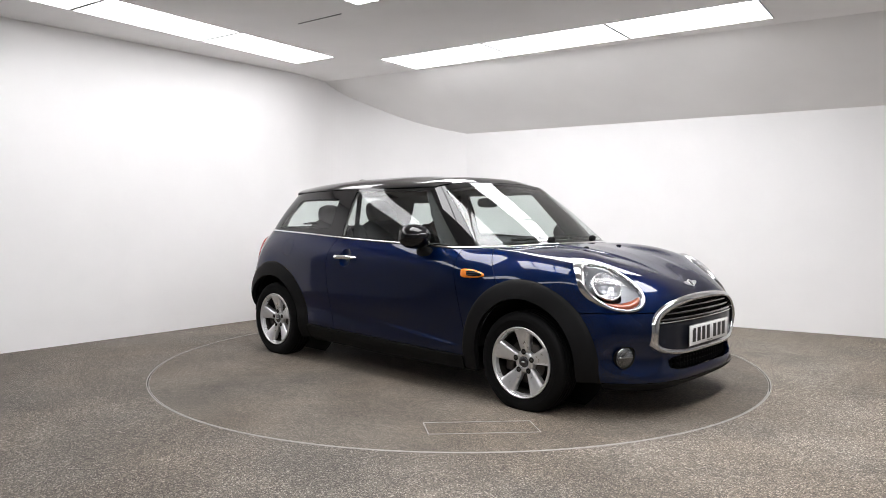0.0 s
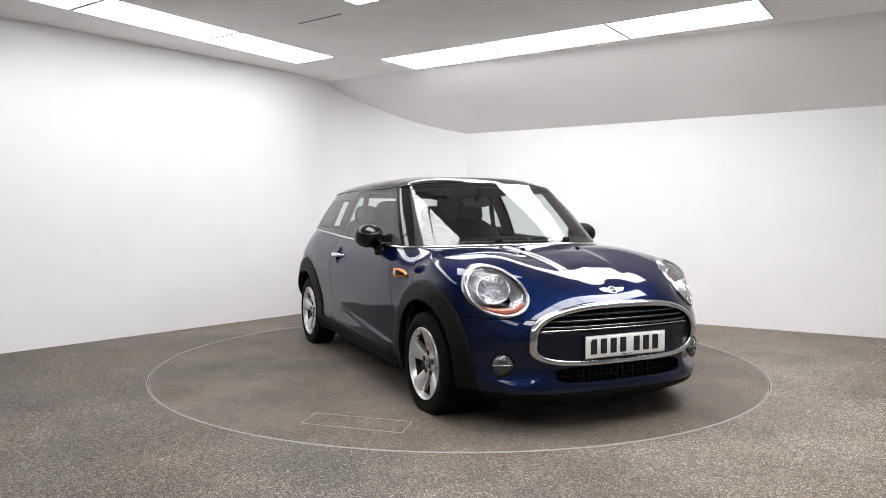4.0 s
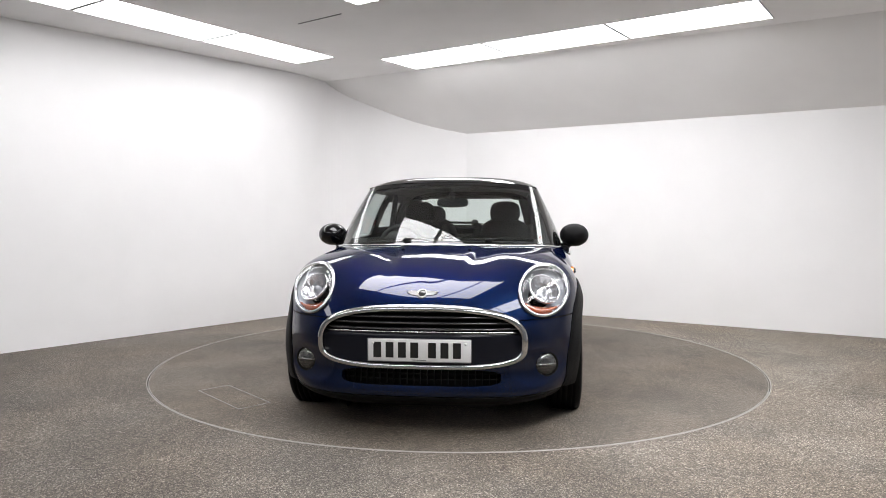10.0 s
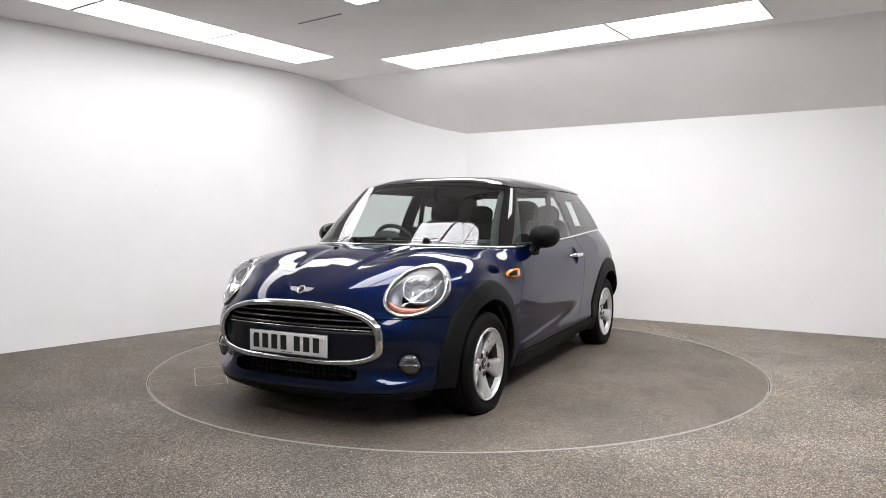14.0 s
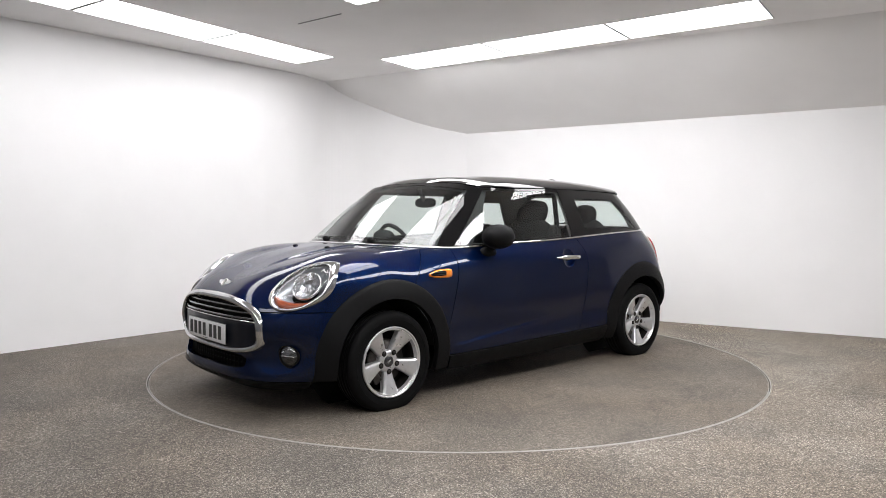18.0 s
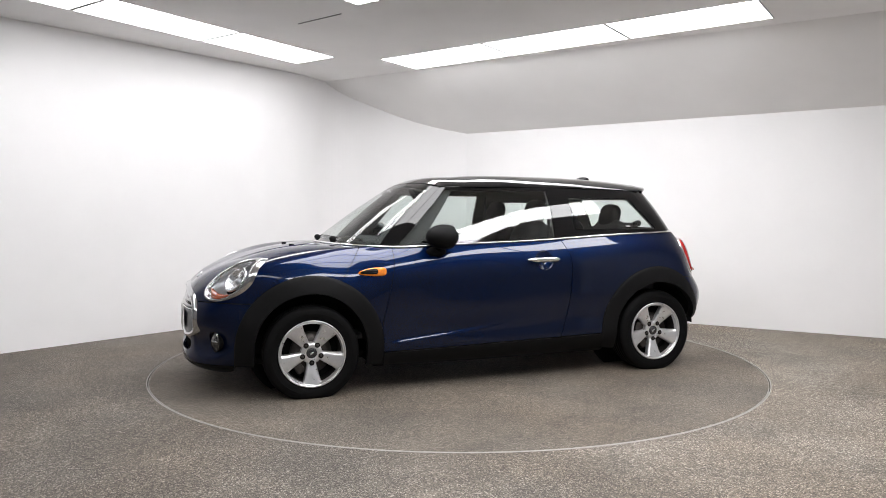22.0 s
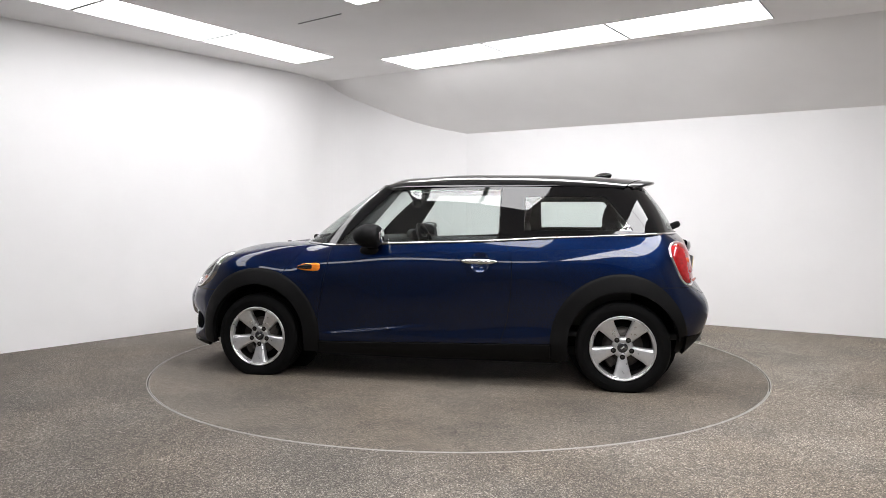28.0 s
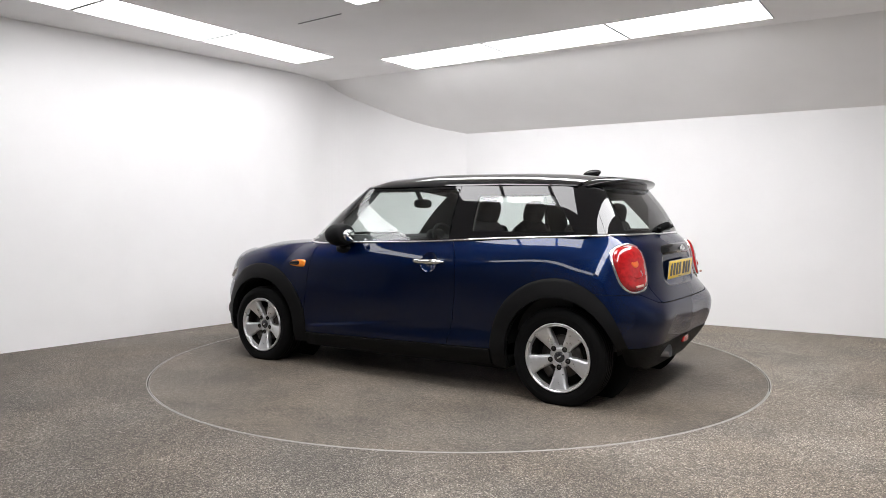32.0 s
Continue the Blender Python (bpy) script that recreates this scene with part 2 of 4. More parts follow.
def normals(mesh):
    v, f = np.asarray(mesh[0], float), mesh[1]
    n = np.zeros_like(v)
    for q in f:
        a = np.cross(v[q[1]] - v[q[0]], v[q[2]] - v[q[0]])
        if len(q) > 3:
            a = a + np.cross(v[q[2]] - v[q[0]], v[q[3]] - v[q[0]])
        for i in q:
            n[i] += a
    return n / np.maximum(np.linalg.norm(n, axis=1, keepdims=True), 1e-12)


def offset(mesh, d):
    return np.asarray(mesh[0]) + normals(mesh) * d, mesh[1]


def panel(mesh, depth=0.012, out=0.0):
    """A sheet with folded edges: its open borders turn inward by depth."""
    mesh = offset(mesh, out) if out else mesh
    v, f = mesh
    nrm = normals(mesh)
    seen = {}
    for q in f:
        for i in range(len(q)):
            a, b = q[i], q[(i + 1) % len(q)]
            seen[(a, b)] = seen.get((a, b), 0) + 1
    rim = [(a, b) for (a, b) in seen if (b, a) not in seen]
    verts, faces, index = list(v), list(f), {}
    for a, b in rim:
        for i in (a, b):
            if i not in index:
                index[i] = len(verts)
                verts += [v[i], v[i] - nrm[i] * depth]
        faces.append((index[a], index[a] + 1, index[b] + 1, index[b]))
    return np.array(verts), faces


def box(sx, sy, sz, at=(0, 0, 0), bevel=0.0, segs=2, rot=None):
    bm = bmesh.new()
    bmesh.ops.create_cube(bm, size=1, matrix=Matrix.Diagonal((sx, sy, sz, 1)))
    if bevel:
        bmesh.ops.bevel(bm, geom=bm.edges[:], offset=bevel, segments=segs, affect="EDGES", profile=0.5)
    if rot is not None:
        bmesh.ops.transform(bm, matrix=rot, verts=bm.verts)
    bmesh.ops.translate(bm, vec=at, verts=bm.verts)
    return bm


def taken(bm):
    """Vertices and faces of a bmesh, which is freed."""
    bm.verts.index_update()
    r = np.array([tuple(v.co) for v in bm.verts]), [tuple(v.index for v in f.verts) for f in bm.faces]
    bm.free()
    return r


def lathe(profile, n=48, axis="y"):
    """A turned form: (radius, along) pairs swept round the axis."""
    rows = []
    for i in range(n):
        a = 2 * math.pi * i / n
        rows.append([(r * math.cos(a), h, r * math.sin(a)) if axis == "y" else (r * math.cos(a), r * math.sin(a), h) for r, h in profile])
    return grid(rows, close=True)


def tube(path, radius, sides=8, caps=True):
    """A round bar along points; radius may be one number or one for each point."""
    p = np.asarray(path, float)
    rad = np.full(len(p), radius) if np.isscalar(radius) else np.asarray(radius)
    tan = np.gradient(p, axis=0)
    tan /= np.linalg.norm(tan, axis=1, keepdims=True)
    up = np.array([0, 0, 1.0]) if abs(tan[0][2]) < 0.9 else np.array([1.0, 0, 0])
    rows = []
    for q, t, r in zip(p, tan, rad):
        s = np.cross(t, up)
        s /= np.linalg.norm(s)
        w = np.cross(s, t)
        rows.append([q + r * (math.cos(a) * s + math.sin(a) * w) for a in np.linspace(0, 2 * math.pi, sides + 1)])
    v, f = welded(grid(rows))
    if caps:
        f = list(f) + [tuple(range(sides)), tuple(reversed(range(len(v) - sides, len(v))))]
    return v, f


# ---- the room ----
WALL_TOP, CEIL_Z, EAVE_Z = 2.79, 2.712, 2.115
L0, LDIR = Vector((-2.724, 1.367)), Vector((0.6198, 0.7847))
R0, RDIR = Vector((2.932, 1.5985)), Vector((0.8603, -0.5097))
RN = Vector((0.5097, 0.8603))
RIDGE = 1.05
C2 = R0 - RDIR * 3.265
LB, RB = L0 - LDIR * 5.0, R0 + RDIR * 2.6
SE = Vector((0.75, -6.62))
WM = L0 - LDIR * 1.62


def wall_slab(name, a, b, material, label):
    """A wall from a to b, its face on that line and its thickness outside."""
    d = (b - a).normalized()
    n = Vector((-d.y, d.x)) * 0.12
    bm = bmesh.new()
    lo = [bm.verts.new((p.x, p.y, -0.05)) for p in (a, b, b + n, a + n)]
    hi = [bm.verts.new((p.x, p.y, WALL_TOP)) for p in (a, b, b + n, a + n)]
    for i in range(4):
        j = (i + 1) % 4
        bm.faces.new((lo[i], lo[j], hi[j], hi[i]))
    bm.faces.new(hi)
    bm.faces.new(lo[::-1])
    bmesh.ops.recalc_face_normals(bm, faces=bm.faces[:])
    return tagged(part(name, bm, material, smooth=False), label, "wall", kind="structure")


def room():
    a = L0 + LDIR * 1.05
    wall_slab("wall_west", WM, a, M_WALL, "smooth white painted studio wall")
    # added out of view, grey so that the car's side reflects less white
    wall_slab("wall_west_unseen", LB, WM, M_UNSEEN_PALE, "unseen pale grey stretch of the long wall, added to tone reflections")
    # the walls run into one another through a soft bend
    bend = [a, a + LDIR * .35, (-1.665, 2.82), (-1.545, 3.06), (-1.37, 3.185), (-1.10, 3.25), (-.60, 3.325), (-.22, 3.315), C2]
    pts = curve_of([(p[0], p[1], 0) for p in bend], 60)
    n = Vector((-0.45, 0.89)) * 0.12
    rows = [[(p[0], p[1], -0.05), (p[0], p[1], WALL_TOP), (p[0] + n.x, p[1] + n.y, WALL_TOP), (p[0] + n.x, p[1] + n.y, -0.05)] for p in pts]
    tagged(part("wall_north", grid(rows), M_WALL, smooth=False), "softly curved white wall corner", "wall", kind="structure")
    wall_slab("wall_east", C2, RB, M_WALL, "low white painted wall under the sloping ceiling")
    # added unseen walls, kept grey to darken the reflections in the car
    turn = RB.lerp(SE, 0.42)
    wall_slab("wall_side", RB, turn, M_UNSEEN_PALE, "unseen pale grey side wall, added to tone reflections")
    wall_slab("wall_side_dark", turn, SE, M_UNSEEN_DARK, "unseen dark grey side wall, added to darken reflections")
    wall_slab("wall_south", SE, LB, M_UNSEEN_DARK, "unseen dark grey wall closing the studio, added to darken reflections")
    # ceiling: flat as far as the ridge, then sloping to the low wall
    ridge = R0.dot(RN) - RIDGE
    a, b = R0 - RDIR * 5.5, R0 + RDIR * 4.5
    bm = bmesh.new()
    pts = [a - RN * RIDGE, b - RN * RIDGE, b - RN * 13, a - RN * 13]
    lo = [bm.verts.new((p.x, p.y, CEIL_Z)) for p in pts]
    hi = [bm.verts.new((p.x, p.y, CEIL_Z + 0.1)) for p in pts]
    over = RN * 0.16
    drop = (CEIL_Z - EAVE_Z) / RIDGE * 0.16
    e_lo = [bm.verts.new((p.x + over.x, p.y + over.y, EAVE_Z - drop)) for p in (a, b)]
    e_hi = [bm.verts.new((p.x + over.x, p.y + over.y, EAVE_Z - drop + 0.1)) for p in (a, b)]
    bm.faces.new(lo)
    bm.faces.new(hi[::-1])
    bm.faces.new((lo[0], e_lo[0], e_lo[1], lo[1]))
    bm.faces.new((hi[1], e_hi[1], e_hi[0], hi[0]))
    bm.faces.new((e_lo[0], e_hi[0], e_hi[1], e_lo[1]))
    bmesh.ops.recalc_face_normals(bm, faces=bm.faces[:])
    tagged(part("ceiling", bm, M_CEIL, smooth=False), "pale grey ceiling, flat with a sloping side", "ceiling", kind="structure")
    seam = bar_between(Vector((-1.314, 0.445)), Vector((-0.909, 0.150)), 0.0022, CEIL_Z + 0.003)
    tagged(part("ceiling_seam", seam, M_PFRAME, smooth=False), "thin dark seam in the ceiling boards", "trim", kind="structure")


TABLE_R = 2.228


def floors():
    n = 160
    ring, outer = [], []
    for i in range(n):
        a = 2 * math.pi * i / n
        c, s = math.cos(a), math.sin(a)
        ring.append((c, s))
    rows = []
    for c, s in ring:
        k = 9.0 / max(abs(c), abs(s))
        rows.append([((TABLE_R + 0.0105) * c, (TABLE_R + 0.0105) * s, -0.05), ((TABLE_R + 0.0105) * c, (TABLE_R + 0.0105) * s, 0.0), (3.4 * c, 3.4 * s, 0.0), (k * c, k * s, 0.0)])
    v, f = grid(rows, close=True)
    tagged(part("floor", flip((v, f)), M_FLOOR, smooth=False), "grey-brown speckled stone-carpet floor, mottled and lighter to one side", "floor", kind="structure")
    # steel ring let into the floor round the turntable
    v, f = lathe([(TABLE_R + 0.011, -0.02), (TABLE_R + 0.011, 0.002), (TABLE_R + 0.0175, 0.002), (TABLE_R + 0.0175, -0.02)], 160, "z")
    tagged(part("trim_ring", (v, f), M_RIM), "thin steel ring round the turntable", "trim", kind="structure")
    v, f = lathe([(TABLE_R - 0.1, -0.045), (TABLE_R + 0.1, -0.045)], 160, "z")
    tagged(part("gap_bed", flip((v, f)), M_GAP), "dark bed under the turntable gap", "floor", kind="structure")


def turntable():
    t = empty("turntable", "round speckled turntable let into the studio floor", "turntable")
    prof = [(0.0, 0.0), (1.1, 0.0), (TABLE_R - 0.0005, 0.0), (TABLE_R - 0.0005, -0.03)]
    part("deck", flip(lathe(prof, 160, "z")), M_TABLE, t, smooth=False)
    part("edge_band", lathe([(TABLE_R - 0.0, -0.03), (TABLE_R - 0.0, 0.001), (TABLE_R + 0.004, 0.001), (TABLE_R + 0.004, -0.03)], 160, "z"), M_RIM, t, "worn steel edge band")
    # access hatch: a thin bright frame let into the deck
    a, b, c = Vector((1.21, -1.54)), Vector((1.606, -1.113)), Vector((1.441, -0.987))
    d = a + (c - b)
    h = new("access_hatch")
    h.parent = t
    tagged(h, "worn metal frame of a floor hatch")
    for p, q in ((a, b), (b, c), (c, d), (d, a)):
        part("frame_bar", bar_between(p, q), M_HATCH, h, smooth=False)
    return t


def bar_between(p, q, w=0.0055, top=0.0022):
    m, ang = (p + q) / 2, math.atan2(q.y - p.y, q.x - p.x)
    return box((q - p).length + w, w, 0.01, (m.x, m.y, top - 0.005), 0.001, 1, Matrix.Rotation(ang, 4, "Z"))


def ceiling_light(at, turn, length=1.195, width=0.595, inset=0.012, lit=None):
    """A square-edged light panel hung just under the ceiling; its origin is the middle of its back."""
    m = pose(at[0], at[1], CEIL_Z, 0, 0, turn)
    t = empty("ceiling_light", "bright white rectangular panel light set in the ceiling", "ceiling light", m, "ceiling panel lights")
    part("diffuser", box(length - 0.028, width - inset, 0.006, (0, 0, -0.0032)), lit or M_PANEL, t, smooth=False)
    w = 0.006
    for k in (1, -1):
        part("frame", box(length, w, 0.004, (0, k * (width / 2 - w / 2), -0.0022), 0.001, 1), M_LFRAME, t, smooth=False)
        part("end_frame", box(0.0125, width - 2 * w, 0.0075, (k * (length / 2 - 0.0065), 0, -0.0039), 0.001, 1), M_LFRAME, t, smooth=False)
    return t


def lights():
    ru, lu = radians(-33.5), radians(56.7)
    du, dl = Vector((math.cos(ru), math.sin(ru))), Vector((math.cos(lu), math.sin(lu)))
    # strip beside the low wall
    first = Vector((-0.61, 2.065)) + du * 0.6
    for i in range(3):
        p = first + du * 1.2 * i
        ceiling_light(p, -33.5)
    # strip beside the long white wall
    first = Vector((-1.445, 1.858)) - dl * 0.6
    for i in range(4):
        p = first - dl * 1.2 * i
        ceiling_light(p, 56.7, width=0.535, lit=M_PANEL_WEST)
    # strips added out of view on the other two sides of the ring
    # the east strip is boosted to lift the right wall and ceiling
    for i in range(4):
        ceiling_light(Vector((-1.445, 1.858)) + du * 4.85 - dl * (0.6 + 1.2 * i), 56.7, lit=M_PANEL_EAST)
    for i in range(3):
        ceiling_light(Vector((-1.445, 1.858)) + du * (1.4 + 1.2 * i) - dl * 5.12, -33.5, lit=M_PANEL_WEST)
    # block over the middle
    corner = Vector((-0.755, -0.075))
    for i in range(3):
        ceiling_light(corner + du * (0.3 + 0.6 * i) - dl * 0.6, 56.7, inset=0.045)

# ---- the car: x forward, y to its left, origin on the ground midway between the axles ----
AXLE, WHEEL_R = 1.2475, 0.297

# lower body in upright ribs from the tail round the left side to the nose; each runs from the bottom edge to the waist
RIBS = [
    [(-1.66, 0, .185), (-1.755, 0, .32), (-1.80, 0, .44), (-1.805, 0, .57), (-1.74, 0, .70), (-1.714, 0, .83), (-1.682, 0, .94), (-1.625, 0, 1.002)],
    [(-1.655, .33, .185), (-1.75, .35, .32), (-1.794, .36, .44), (-1.80, .36, .57), (-1.725, .35, .70), (-1.70, .34, .83), (-1.668, .32, .94), (-1.61, .29, 1.002)],
    [(-1.60, .585, .21), (-1.705, .63, .325), (-1.755, .652, .43), (-1.760, .652, .56), (-1.68, .62, .68), (-1.64, .60, .82), (-1.605, .595, .93), (-1.535, .59, 1.0)],
    [(-1.49, .74, .30), (-1.528, .79, .345), (-1.558, .826, .42), (-1.565, .835, .55), (-1.55, .82, .68), (-1.527, .79, .81), (-1.50, .745, .915), (-1.46, .70, .998)],
    [(-1.2475, .80, .2), (-1.2475, .835, .3), (-1.2475, .855, .42), (-1.2475, .864, .55), (-1.2475, .864, .67), (-1.2475, .848, .80), (-1.2475, .808, .914), (-1.2475, .755, .990)],
    [(-.8, .80, .19), (-.8, .843, .28), (-.8, .844, .405), (-.8, .856, .54), (-.8, .862, .66), (-.8, .857, .81), (-.8, .822, .905), (-.8, .78, .972)],
    [(-.2, .79, .17), (-.2, .838, .265), (-.2, .837, .365), (-.2, .848, .50), (-.2, .854, .64), (-.2, .850, .79), (-.2, .821, .882), (-.2, .788, .942)],
    [(.45, .79, .17), (.45, .833, .26), (.45, .836, .36), (.45, .847, .50), (.45, .852, .64), (.45, .846, .775), (.45, .816, .866), (.45, .782, .922)],
    [(.90, .80, .17), (.90, .825, .26), (.90, .837, .39), (.895, .844, .53), (.89, .844, .66), (.86, .828, .77), (.80, .79, .858), (.73, .735, .914)],
    [(1.25, .80, .18), (1.25, .83, .28), (1.25, .845, .41), (1.25, .85, .55), (1.245, .845, .67), (1.21, .805, .80), (1.09, .735, .868), (.81, .698, .917)],
    [(1.60, .75, .165), (1.628, .765, .21), (1.645, .785, .34), (1.635, .785, .49), (1.61, .775, .62), (1.588, .747, .768), (1.43, .662, .867), (.925, .605, .922)],
    [(1.72, .60, .145), (1.825, .64, .218), (1.808, .652, .31), (1.82, .66, .49), (1.782, .655, .603), (1.688, .612, .763), (1.510, .515, .875), (1.01, .44, .927)],
    [(1.87, .36, .14), (1.975, .37, .222), (1.952, .38, .305), (1.975, .38, .50), (1.922, .37, .648), (1.792, .345, .765), (1.445, .287, .882), (1.055, .24, .930)],
    [(1.895, 0, .14), (2.0, 0, .224), (1.975, 0, .305), (2.003, 0, .50), (1.945, 0, .653), (1.80, 0, .760), (1.40, 0, .887), (1.07, 0, .931)],
]

# upper edge of the cabin glazing above each rib
GUTTER = [(-1.40, 0, 1.325), (-1.39, .27, 1.322), (-1.325, .525, 1.305), (-1.25, .575, 1.30), (-1.1, .60, 1.307), (-.75, .618, 1.315), (-.2, .622, 1.317),
          (.2, .612, 1.314), (.345, .602, 1.314), (.378, .582, 1.319), (.402, .535, 1.331), (.415, .42, 1.343), (.43, .22, 1.351), (.435, 0, 1.354)]


def ring(columns, nv, nu):
    """A smooth half shell through columns of points, which start and end in the car's middle plane."""
    cols = [np.array(curve_of(c, nv)) for c in columns]
    flipy = np.array([1, -1, 1])
    ext = [cols[2] * flipy, cols[1] * flipy] + cols + [cols[-2] * flipy, cols[-3] * flipy]
    mid = np.array([c[nv // 2] for c in ext])
    k = np.concatenate([[0], np.cumsum(np.linalg.norm(np.diff(mid, axis=0), axis=1))])
    at = np.linspace(k[2], k[-3], nu)
    rows = spline(k, np.array(ext), at)
    rows[0][:, 1] = rows[-1][:, 1] = 0
    return flip(grid(rows))


def whole(mesh):
    return welded(joined(mesh, mirrored(mesh)))


def domed(mesh):
    """The raised middle of the hood, with a soft crease along each side."""
    v = np.asarray(mesh[0]).copy()
    soft = lambda q: np.clip(q, 0, 1) ** 2 * (3 - 2 * np.clip(q, 0, 1))
    rise = .013 * soft((.235 - np.abs(v[:, 1]) - .12 * (v[:, 0] - 1.5)) / .06) * soft((v[:, 0] - 1.07) / .06) * soft((1.85 - v[:, 0]) / .5) * soft((v[:, 2] - .64) / .2)
    v[:, 2] += rise
    return v, mesh[1]


def creased(mesh):
    """A soft ledge along the foot of the door, fading out towards the rear."""
    v = np.asarray(mesh[0]).copy()
    ease = lambda q: np.clip(q, 0, 1) ** 2 * (3 - 2 * np.clip(q, 0, 1))
    line = .325 + .075 * np.clip((.72 - v[:, 0]) / .7, 0, 1.5)
    much = ease((.78 - v[:, 0]) / .10) * ease((v[:, 0] + .25) / .7)
    v[:, 1] += .009 * much * ease((line - v[:, 2]) / .016) * (v[:, 1] > .5)
    return v, mesh[1]


LOWER = creased(domed(ring(RIBS, 110, 400)))
BODY_TREE = BVHTree.FromPolygons([tuple(p) for p in LOWER[0]], LOWER[1])


def seated(c, way, up, a, b):
    """A lamp's seat: its middle on the body and the body's mean facing there."""
    c, way, up = Vector(c), Vector(way).normalized(), Vector(up).normalized()
    side, spot, face = up.cross(way).normalized(), None, Vector()
    for i in (0, -1, 1):
        for j in (0, -1, 1):
            met = BODY_TREE.ray_cast(c + side * a * .7 * i + up * b * .7 * j + way * .5, -way)
            if met[0]:
                spot = spot or met[0]
                face += met[1] if met[1].dot(way) > 0 else -met[1]
    return dict(c=tuple(spot), up=tuple(up), n=tuple(face.normalized()), a=a, b=b)


GLAZE_RIBS = []
for rib, top in zip(RIBS, GUTTER):
    a, b = np.array(rib[-1], float), np.array(top, float)
    outw = np.array([a[0] - b[0], a[1] - b[1], 0])
    outw = outw / np.linalg.norm(outw)
    GLAZE_RIBS.append([tuple(a + (b - a) * s + (outw * 0.75 + np.array([0, 0, 0.66])) * 0.05 * s * (1 - s)) for s in (0, .33, .67, 1)])
UPPER = ring(GLAZE_RIBS, 36, 400)


def roof_sheet():
    xs = [.435, .36, .2, .03, -.4, -.82, -1.245, -1.40]
    zs = [1.356, 1.386, 1.403, 1.414, 1.419, 1.411, 1.385, 1.370]
    rows = []
    for s in np.linspace(0, 1, 60):
        row = []
        for t in np.sin(np.linspace(-1, 1, 49) * math.pi / 2):
            xf, xr = .435 - .09 * t * t, -1.40 + .14 * t * t
            x = xf + (xr - xf) * s
            xc = .435 + (-1.40 - .435) * s
            zc = float(spline(xs[::-1], zs[::-1], xc)[0])
            yg = float(np.interp(x, [-1.3, -1.1, -.75, -.2, .2, .345], [.575, .60, .618, .622, .612, .604])) + .006
            zg = float(np.interp(x, [-1.3, -.75, .2, .345], [1.303, 1.318, 1.318, 1.317]))
            u = abs(t)
            row.append((x, yg * t, zg + (zc - zg) * (1 - u ** 3.4) ** .72))
        rows.append(row)
    return facing(grid(rows), (0, 0, 1))


def at_least(*fs):
    """Inside all of the bounds."""
    return lambda X, Y, Z: np.minimum.reduce([f(X, Y, Z) for f in fs])


def against(f):
    return lambda X, Y, Z: -f(X, Y, Z)


def split(mesh, f, gap=0.0022):
    return clip(mesh, f, gap), clip(mesh, against(f), gap)


def table_of(k, v):
    return lambda q: np.interp(q, k, v)


def arch_dist(ax):
    """Distance from the axle, stretched downward so that the trim runs on to the bottom edge."""
    return lambda X, Y, Z: np.hypot(X - ax, np.where(Z > WHEEL_R, Z - WHEEL_R, (Z - WHEEL_R) * 0.25))


def oval(c, up, n, a, b, power=2.0, lean=0.0):
    """Inside an oval on the plane through c: positive within, in metres or nearly so."""
    c, up, n = np.array(c), np.array(up, float), np.array(n, float)
    n /= np.linalg.norm(n)
    up = up - n * up.dot(n)
    up /= np.linalg.norm(up)
    side = np.cross(up, n)

    def f(X, Y, Z):
        d = np.stack([X - c[0], Y - c[1], Z - c[2]], -1)
        p, q, w = d @ side, d @ up, d @ n
        r = (np.abs((p - lean * q) / a) ** power + np.abs(q / b) ** power) ** (1 / power)
        return np.where(np.abs(w) < 0.22, (1 - r) * min(a, b), -1.0)
    return f, c, side, up, n


HEAD_F = dict(c=(1.695, .629, .724), up=(0, 0, 1), n=(1, 0, 0), a=.138, b=.132)
HEAD_N = np.array((.720, .385, .577))
TAIL_F = seated((-1.622, .650, .815), (-.80, .56, .15), (.25, .03, .95), .129, .150)

scuttle = lambda X, Y, Z: X - (.93 + (.9 - Z) * .73)
hood_line = lambda X, Y, Z: Z - .588
door_front = table_of([.2, .26, .456, .8, 1], [.85, .833, .795, .722, .715])
door_rear = table_of([.25, .30, .38, .452, .60, .753, .82, .866, .94, 1], [-.452, -.472, -.497, -.516, -.538, -.544, -.541, -.532, -.494, -.455])
sill_top = lambda X, Y, Z: Z - (.2727 - .0225 * X)
bumper_top = table_of([0, .45, .55, .66, 1], [.605, .607, .615, .665, .675])
gate_side = table_of([.6, .7, .95, 1.03], [.50, .53, .545, .56])
diffuser_top = table_of([0, .3, .6, .8, .9], [.372, .372, .362, .350, .345])
GRILLE_Z, GRILLE_A, GRILLE_UP, GRILLE_DOWN = .475, .54, .187, .130


def grille_f(X, Y, Z):
    u = np.where(Z > GRILLE_Z, GRILLE_UP, GRILLE_DOWN)
    e = np.where(Z > GRILLE_Z, 2.75, 3.7)
    return np.where(X > 1.5, (1 - ((np.abs(Y) / GRILLE_A) ** e + (np.abs(Z - GRILLE_Z) / u) ** e) ** (1 / e)) * .155, -1.0)


intake_f = lambda X, Y, Z: np.where(X > 1.5, (1 - ((np.abs(Y) / .41) ** 5 + (np.abs(Z - .301) / .040) ** 5) ** .2) * .04, -1.0)
FOG = np.array(BODY_TREE.ray_cast(Vector((2.5, .645, .350)), Vector((-1, 0, 0)))[0])
FOG_N = np.array((.93, .36, .05)) / np.linalg.norm((.93, .36, .05))


